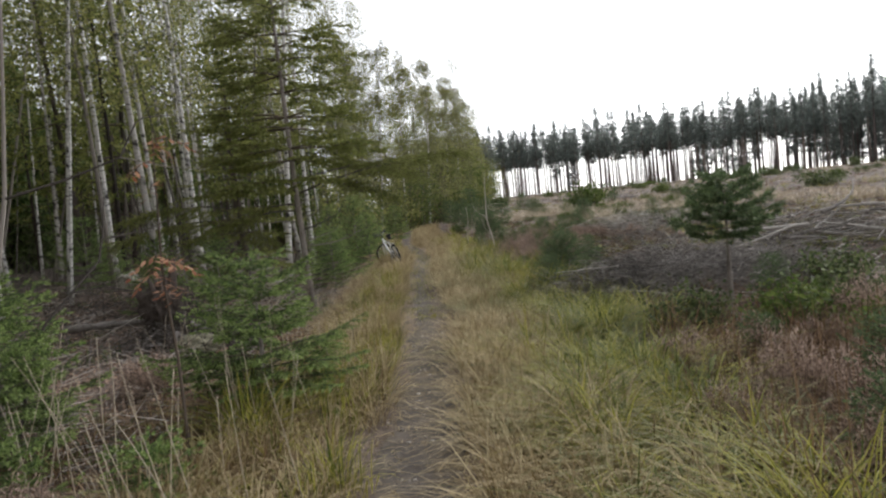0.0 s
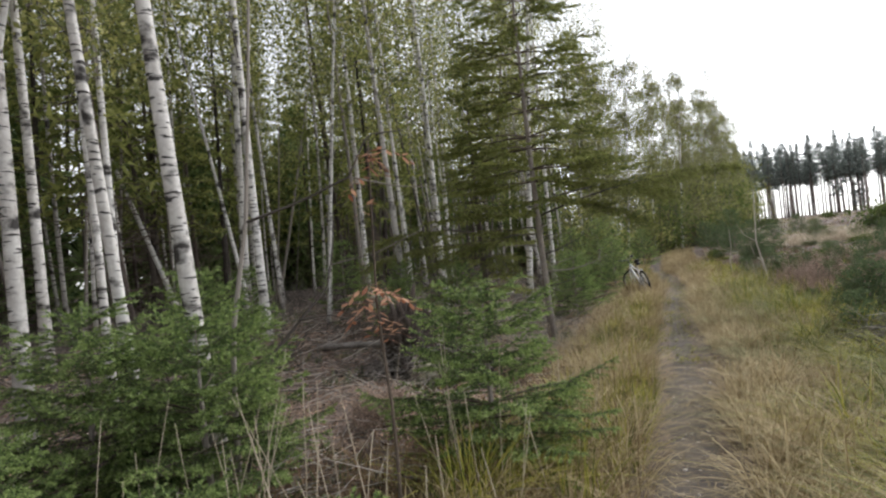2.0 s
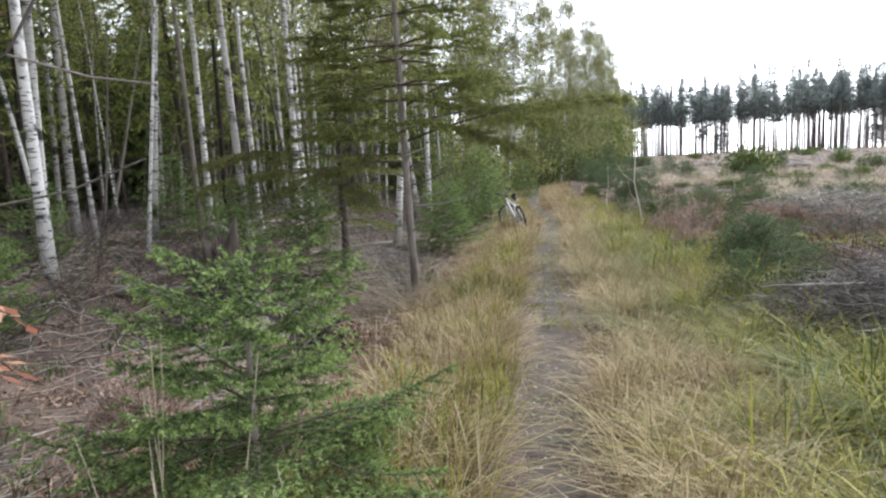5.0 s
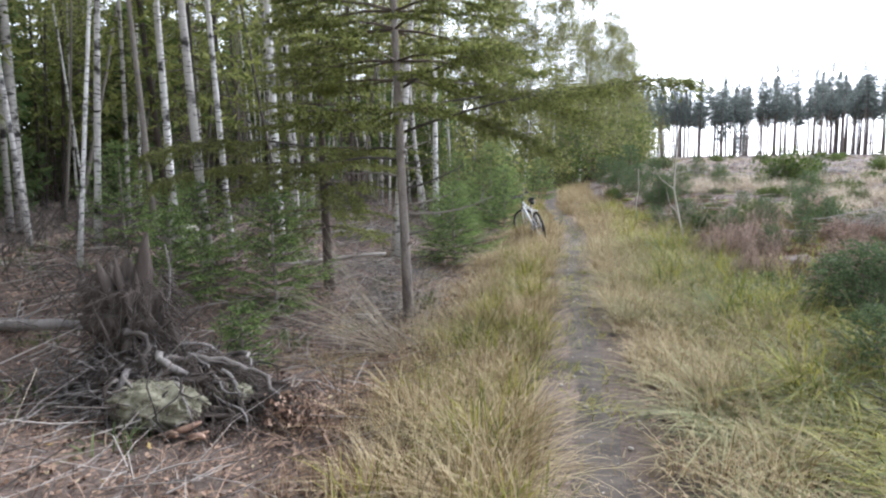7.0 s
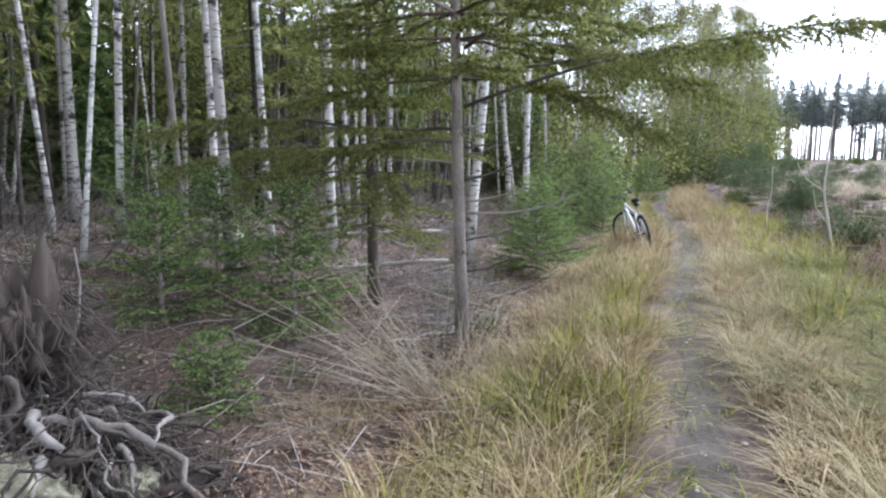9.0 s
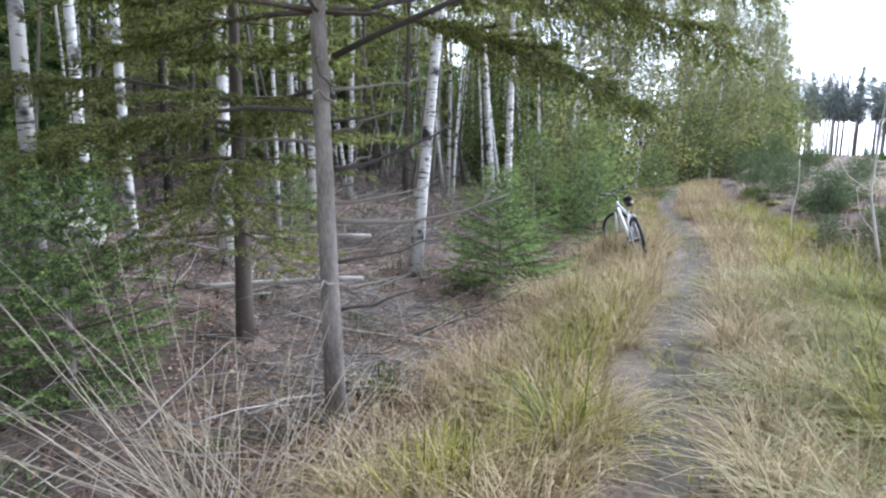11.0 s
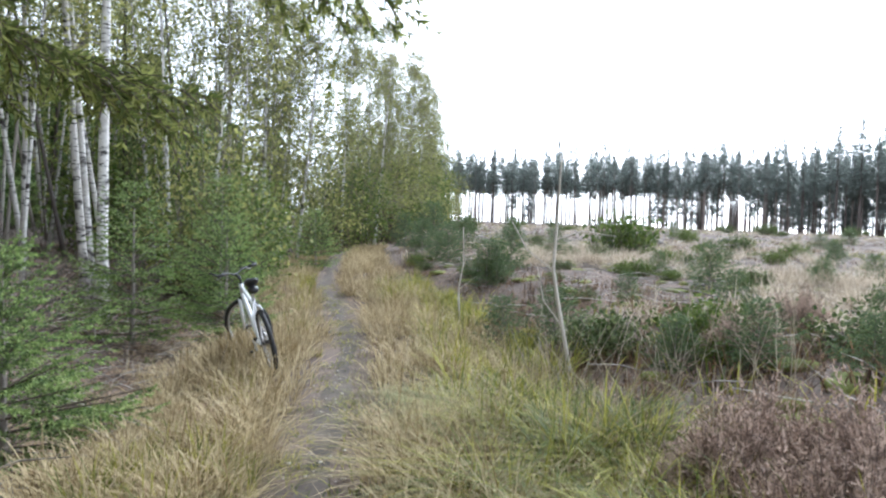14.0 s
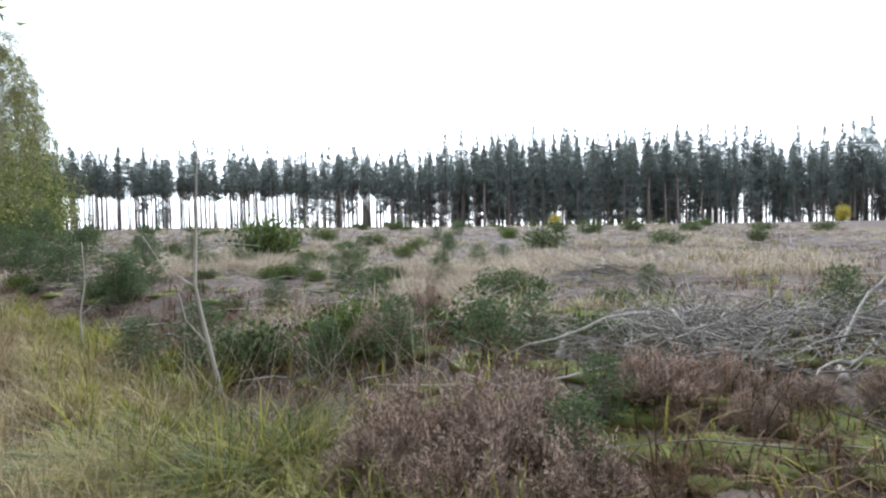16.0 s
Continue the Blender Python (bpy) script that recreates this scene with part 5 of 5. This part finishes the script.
bare_sapling("bare_sapling", 0, 0, [
    (((-1.95, 7.6, spot(-1.95, 7.6) - 0.1), (-1.78, 7.81, 0.85), (-1.45, 8.1, 1.3), (-1.41, 8.13, 1.5), (-1.38, 8.15, 1.75)), 0.012, 0.004),
    (((-1.42, 8.12, 1.45), (-1.1, 8.2, 1.5), (-0.8, 8.3, 1.62)), 0.006, 0.003),
    (((-1.6, 7.95, 1.1), (-1.35, 7.95, 1.12), (-1.0, 7.9, 1.05)), 0.006, 0.003)], "bare leaning sapling twig between the young spruces", GREYBARK)
zt = spot(1.95, 21.2)
bare_sapling("birch_sapling", 0, 0, [
    (((1.97, 21.2, zt - 0.1), (1.82, 21.2, 0.7), (1.74, 21.2, 1.12), (1.76, 21.2, 1.5), (1.78, 21.2, 2.0), (1.8, 21.2, 2.35)), 0.022, 0.005),
    (((1.74, 21.2, 1.12), (1.5, 21.2, 1.3), (1.35, 21.15, 1.55)), 0.008, 0.003),
    (((1.85, 21.2, 0.6), (1.66, 21.2, 0.85), (1.6, 21.2, 1.15)), 0.009, 0.003),
    (((1.76, 21.2, 1.4), (2.0, 21.2, 1.48), (2.3, 21.2, 1.44)), 0.006, 0.002)], "slender dead birch sapling with pale bare stem", PEBBLE)
bare_sapling("birch_sapling", 0, 0, [
    (((1.2, 24.6, spot(1.2, 24.6) - 0.1), (1.15, 24.6, 0.6), (1.22, 24.6, 1.0), (1.2, 24.6, 1.5)), 0.016, 0.005),
    (((1.15, 24.6, 0.6), (1.4, 24.6, 0.8)), 0.006, 0.002)], "slender dead birch sapling with pale bare stem", PEBBLE)


def rowan(x, y):
    rng = np.random.default_rng(41)
    t = thing("rowan_sapling", at_ground(x, y), "thin rowan sapling with red and orange autumn leaves", "sapling")
    stem = wander(rng, (0, 0, -0.05), (0.06, 0.02, 1), 2.1, 9, 0.04)
    piece("stem", tube(stem, np.linspace(0.012, 0.003, 9), 6), TWIGBARK, t, smooth=True)
    for k in range(16):
        z = rng.uniform(1.45, 2.0) if k > 9 else rng.uniform(1.1, 1.38)
        az = rng.uniform(0, 7)
        hub = np.array([np.interp(z, stem[:, 2], stem[:, c]) for c in range(3)])
        line = wander(rng, hub, (math.cos(az), math.sin(az), 0.35), rng.uniform(0.15, 0.24), 6, 0.1, 0.28)
        lf = piece("leaf", tube(line, 0.0018, 4), TWIGBARK, t)
        vs = []
        for j in range(1, 6):
            for s in (-1, 1):
                d = np.array([-math.sin(az) * s + 0.5 * math.cos(az), math.cos(az) * s + 0.5 * math.sin(az), rng.normal(-0.35, 0.35)])
                w = np.cross(d, (0.2, 0.1, 1)) * 0.012
                a = line[j]
                vs.append((np.array([a, a + d * 0.026 + w, a + d * 0.055, a + d * 0.026 - w]), np.array([[0, 1, 2], [0, 2, 3]])))
        piece("leaf_blade", joined(vs), REDLEAF, lf)
    return t


rowan(-0.55, 7.25)


def heather(x, y, r, h, seed):
    rng = np.random.default_rng(seed)
    t = thing("heather_bush", at_ground(x, y), "faded reddish-brown heather bush", "bush", "heather bushes")
    n = int(950 * r / 0.4)
    a, q = rng.uniform(0, 7, n), np.sqrt(rng.uniform(0, 1, n))
    top = h * np.sqrt(np.clip(1 - q**2 * 0.85, 0.05, 1)) * rng.uniform(0.5, 1.15, n) * (0.8 + 0.3 * np.sin(3 * a + seed))
    p1 = np.stack([r * q * np.cos(a), r * q * np.sin(a), top], -1)
    p0 = np.stack([r * 0.6 * q * np.cos(a), r * 0.6 * q * np.sin(a), top * 0.1 - 0.03], -1)
    tagged(piece("twigwork", rods(p0[::4], p1[::4], 0.0025, 0.0012), TWIGBARK, t), kind="stuff")
    k = np.repeat(np.arange(n), 9)
    s = rng.uniform(0.45, 1.02, (len(k), 1))
    base = p0[k] + (p1 - p0)[k] * s + rng.normal(0, 0.008, (len(k), 3))
    way = (p1 - p0)[k] / np.linalg.norm((p1 - p0)[k], axis=1, keepdims=True) * 0.6 + rng.normal(0, 0.5, (len(k), 3))
    tagged(piece("foliage", darts(base, way, 0.034, 0.012, rng), HEATHER, t), kind="stuff")
    return t


HB = [heather(2.25, 18.0, 0.42, 0.5, 1), heather(2.7, 18.35, 0.45, 0.52, 2), heather(3.75, 18.15, 0.34, 0.27, 3)]
for i, (x, y, k) in enumerate(((2.05, 18.6, 0.9), (2.35, 18.75, 1.0), (1.85, 18.25, 0.8), (2.55, 17.75, 0.85), (4.15, 18.0, 0.5), (4.4, 17.6, 0.6), (3.8, 17.6, 0.45), (4.7, 17.2, 0.55), (3.55, 17.9, 0.4), (2.7, 8.2, 0.7), (3.1, 7.4, 0.8), (4.0, 8.8, 0.9), (2.9, 6.3, 0.7), (3.4, 6.9, 0.9), (3.7, 7.8, 1.0), (3.2, 8.2, 0.8), (3.9, 6.4, 0.9), (4.5, 7.6, 1.0), (2.6, 7.0, 0.6), (4.6, 9.2, 0.9), (3.0, 10.6, 0.7), (3.3, 20.9, 0.8), (4.4, 21.8, 0.8), (2.6, 14.9, 0.9), (3.2, 16.0, 0.9), (2.3, 16.4, 0.8), (5.2, 16.4, 0.8), (-1.0, 6.3, 0.7), (-1.8, 9.3, 0.7))):
    copy_thing(HB[i % 3], at_ground(x, y, 67 * i) @ Matrix.Diagonal((k, k, k, 1)))


def shrub(name, x, y, r, h, n_stem, n_leaf, leaf, material, seed, label, m=None):
    rng = np.random.default_rng(seed)
    t = thing(name, m or at_ground(x, y), label, "bush", "low bushes")
    a, q = rng.uniform(0, 7, n_stem), np.sqrt(rng.uniform(0, 1, n_stem))
    tip = np.stack([r * q * np.cos(a), r * q * np.sin(a), h * np.sqrt(np.clip(1 - 0.8 * q**2, 0, 1)) * rng.uniform(0.7, 1.1, n_stem)], -1)
    root = tip * np.array([0.15, 0.15, 0]) - np.array([0, 0, 0.04])
    tagged(piece("stemwork", rods(root, tip, 0.006 + 0.002 * h, 0.002), TWIGBARK, t), kind="stuff")
    k = rng.integers(0, n_stem, n_leaf)
    p = root[k] + (tip - root)[k] * rng.uniform(0.25, 1.03, (n_leaf, 1)) + rng.normal(0, 0.07 * (r + h), (n_leaf, 3))
    p[:, 2] = np.abs(p[:, 2])
    tagged(piece("foliage", leaves(p, leaf * rng.uniform(0.6, 1.2, n_leaf), rng), material, t), kind="stuff")
    return t


SEEDLINGS = []
for i in range(4):
    d = conifer(700 + i, 0.8, 0.58, 0.05, 16, 4, 0.08, 0.015, 0.03, 0.014, 95, 0.1, 0.08, 0.75, False, 0.6)
    x, y = ((2.75, 14.4), (2.1, 27.6), (5.2, 25.4), (1.2, 33.5))[i]
    SEEDLINGS.append(conifer_tree("spruce_seedling", at_ground(x, y), d, BLUENEEDLE, BARK, "low bushy conifer seedling in the cleared ground", "bush", "conifer seedlings"))
for i, (x, y, k) in enumerate(((2.1, 22.6, 1.1), (3.2, 20.4, 0.9), (3.95, 19.5, 0.8), (3.3, 14.9, 0.9), (1.55, 22.9, 1.0), (2.75, 20.9, 0.8), (3.6, 19.7, 0.75), (2.75, 17.9, 0.7), (3.3, 18.2, 0.65), (6.9, 18.5, 1.0), (4.6, 23.5, 0.9), (1.9, 27.5, 1.4), (2.6, 29.0, 1.5), (1.4, 31.5, 1.7), (0.8, 35, 1.9), (2.2, 36, 1.7), (9.5, 27.5, 0.9), (7.8, 26.5, 0.9), (12.5, 33, 1.1), (4.2, 32, 1.3), (6.5, 35, 1.2), (0.2, 41, 2.2), (4.5, 41, 1.6), (1.5, 46, 2.7), (9.0, 38, 1.1), (3.0, 6.4, 0.8), (3.7, 7.5, 0.9), (3.3, 8.3, 0.7), (3.6, 24.6, 0.7), (6.2, 23.0, 0.6), (8.6, 22.0, 0.7), (5.6, 28.5, 0.8), (11.5, 29, 0.9), (14.5, 36, 1.1), (18, 42, 1.3), (11, 46, 1.4), (17, 55, 1.7), (25, 50, 1.6), (4.6, 10.9, 0.8), (5.2, 9.6, 0.9), (2.2, 15.4, 0.6), (2.85, 14.2, 1.2), (2.6, 14.7, 1.0), (2.35, 12.9, 0.9), (3.1, 13.3, 0.9))):
    k *= 0.78
    copy_thing(SEEDLINGS[i % 4], at_ground(x, y, 77 * i) @ Matrix.Diagonal((k, k, k, 1)))
SB = [shrub("leafy_bush", 2.4, 21.9, 0.5, 0.5, 60, 1300, 0.06, SHRUB, 1, "low leafy green bush in the cleared ground"),
      shrub("leafy_bush", 3.3, 21.5, 0.55, 0.45, 60, 1300, 0.06, GREENLEAF, 2, "low leafy green bush in the cleared ground"),
      shrub("leafy_bush", 4.2, 20.6, 0.5, 0.4, 60, 1100, 0.06, SHRUB, 3, "low leafy green bush in the cleared ground")]
for i, (x, y, k) in enumerate(((3.2, 9.5, 0.9), (4.1, 9.4, 1.0), (5.0, 10.2, 1.1), (5.7, 9.6, 1.0), (4.5, 8.6, 0.8), (5.6, 11.4, 1.0), (2.9, 12.9, 0.8))):
    copy_thing(SB[i % 3], at_ground(x, y, 50 * i) @ Matrix.Diagonal((k, k, k, 1)))
rs = np.random.default_rng(88)
for i in range(120):
    if i < 60:
        y = rs.uniform(19, 40)
        x = float(path_x(y)) + rs.uniform(2.2, 7 + 0.4 * (y - 19))
        k = rs.uniform(0.35, 0.85)
    else:
        y = rs.uniform(30, 130)
        x = float(path_x(y)) + rs.uniform(3, 20 + 0.9 * y)
        k = rs.uniform(1.0, 2.4)
    copy_thing(SB[i % 3], at_ground(x, y, rs.uniform(0, 360)) @ Matrix.Diagonal((k, k, k * rs.uniform(0.7, 1.2), 1)))
# growth along the forest's edge behind the bicycle
EB = [shrub("edge_shrub", -4.6, 30, 1.1, 2.4, 60, 3000, 0.085, GREENLEAF, 5, "tall leafy shrub at the forest edge"),
      shrub("edge_shrub", -4.2, 34, 1.2, 2.8, 60, 3000, 0.085, LEAF, 6, "tall leafy shrub at the forest edge")]
for i in range(32):
    y = 29 + 105 * rs.uniform() ** 1.5
    x = float(wood_edge(y)) + rs.uniform(-3.5, 1.0)
    k = rs.uniform(0.7, 1.5) * (1 + y / 120)
    copy_thing(EB[i % 2], at_ground(x, y, rs.uniform(0, 360)) @ Matrix.Diagonal((k, k, k, 1)))
for i, (x, y, k) in enumerate(((-2.2, 43.0, 1.7), (-0.9, 48.5, 1.9), (0.0, 54.0, 2.0), (-2.9, 38.5, 1.4), (1.3, 61.0, 2.2), (-2.6, 52.0, 2.2), (-3.6, 45.0, 1.8), (2.2, 70.0, 2.6), (0.2, 66.0, 2.4), (-3.4, 60.0, 2.6))):
    copy_thing(EB[i % 2], at_ground(x, y, 71 * i) @ Matrix.Diagonal((k, k, k, 1)))
shrub("yellow_bush", 103, 121, 1.4, 2.8, 60, 1500, 0.35, YELLOWLEAF, 9, "yellow-leaved bush in front of the far pines")
shrub("yellow_bush", 130, 72, 1.3, 3.0, 60, 1500, 0.35, YELLOWLEAF, 10, "yellow-leaved bush in front of the far pines")


def boulder(x, y, r, seed, label):
    rng = np.random.default_rng(seed)
    ob = piece("boulder", lump(rng, r, 3, 0.22), ROCK, smooth=True)
    ob.matrix_basis = at_ground(x, y, seed * 40, 0.02)
    tagged(ob, label, "rock", "rocks")


boulder(2.98, 17.12, (0.36, 0.24, 0.1), 1, "flat pinkish-brown boulder half sunk in moss")
boulder(6.3, 17.5, (0.3, 0.25, 0.25), 2, "dark reddish boulder beside the felling waste")
boulder(4.3, 20.9, (0.28, 0.2, 0.16), 3, "pale boulder on top of the branch heap")


def pebbles():
    rng = np.random.default_rng(14)
    some = []
    for _ in range(230):
        y = rng.uniform(4, 26)
        x = float(path_x(y)) + rng.normal(0, 0.15)
        r = rng.uniform(0.006, 0.022)
        some.append(moved(lump(rng, (r, r * 0.8, r * 0.5), 1, 0.15), x, y, spot(x, y) + 0.012, rng.uniform(0, 6)))
    return joined(some)


stuff("path_pebbles", pebbles(), PEBBLE, "small pale stones and leaf scraps on the footpath", "stones")


def moss_pads():
    rng = np.random.default_rng(15)
    some = []
    for k in range(260):
        y = rng.uniform(12, 32) if k < 150 else rng.uniform(16.8, 20.0)
        x = float(path_x(y)) + (rng.uniform(2.6, 9) if k < 150 else rng.uniform(2.8, 6.5))
        r = rng.uniform(0.08, 0.3)
        some.append(moved(lump(rng, (r, r * 0.8, 0.05), 2, 0.3), x, y, spot(x, y), rng.uniform(0, 6)))
    return joined(some)


stuff("moss_pads", moss_pads(), GREENMOSS, "bright green moss cushions between the felling waste", "moss")


def mushroom(x, y):
    t = thing("mushroom", at_ground(x, y, 20), "tan-capped mushroom with pale rim on the forest floor", "mushroom")
    piece("stalk", tube([(0, 0, -0.02), (0.004, 0, 0.03), (0.006, 0, 0.065)], [0.014, 0.011, 0.012], 10), PEBBLE, t, smooth=True)
    turn = np.linspace(0, 1, 9)
    outer = np.stack([0.05 * np.sin(turn * 1.57), 0.062 + 0.03 * np.cos(turn * 1.57)], -1)
    line = np.concatenate([outer, [[0.051, 0.056], [0.035, 0.06], [0.01, 0.062]]])
    a = np.arange(20) * 2 * np.pi / 20
    v = np.stack([line[:, 0, None] * np.cos(a), line[:, 0, None] * np.sin(a), np.repeat(line[:, 1, None], 20, 1)], -1).reshape(-1, 3)
    i, j = np.meshgrid(np.arange(len(line) - 1), np.arange(20), indexing="ij")
    q = np.stack([i * 20 + j, i * 20 + (j + 1) % 20, (i + 1) * 20 + (j + 1) % 20, (i + 1) * 20 + j], -1).reshape(-1, 4)
    cap = (v[: 9 * 20], q[: 8 * 20])
    piece("cap", (cap[0], np.concatenate([cap[1][:, [0, 2, 1]], cap[1][:, [0, 3, 2]]])), MUSHROOMTAN, t, "tan leathery cap", smooth=True)
    low = q[8 * 20:] - 8 * 20
    piece("gills", (v[8 * 20:], np.concatenate([low[:, [0, 2, 1]], low[:, [0, 3, 2]]])), PEBBLE, t, "pale gills", smooth=True)


mushroom(-1.66, 16.66)
stone = piece("boulder", lump(np.random.default_rng(6), (0.3, 0.25, 0.26), 4, 0.3), PALEROCK, smooth=True)
stone.matrix_basis = at_ground(-6.1, 16.8, 40, -0.1)
tagged(stone, "pale lichen-covered boulder among the young spruces", "rock", "rocks")
shrub("green_weed", -1.8, 16.2, 0.12, 0.26, 10, 150, 0.035, GREENLEAF, 31, "small green leafy weed on the forest floor")
shrub("green_weed", -1.25, 17.4, 0.1, 0.22, 8, 120, 0.035, GREENLEAF, 32, "small green leafy weed on the forest floor")
shrub("withered_fern", -1.5, 11.9, 0.24, 0.26, 22, 420, 0.05, LITTER, 33, "rust-brown withered fern beside the stump")
shrub("withered_fern", -2.0, 12.5, 0.2, 0.2, 16, 260, 0.05, LITTER, 34, "rust-brown withered fern beside the stump")


def scattered(n, seed):
    rng = np.random.default_rng(seed)
    y = rng.uniform(5, 26, n)
    x = path_x(y) - 0.8 - 5 * rng.uniform(0, 1, n) ** 1.3
    return leaves(np.stack([x, y, ground_z(x, y) + 0.02], -1), rng.uniform(0.025, 0.05, n), rng, 0.7)


stuff("yellow_leaves", scattered(700, 36), PALELEAF, "pale yellow fallen birch leaves on the forest floor", "leaves")
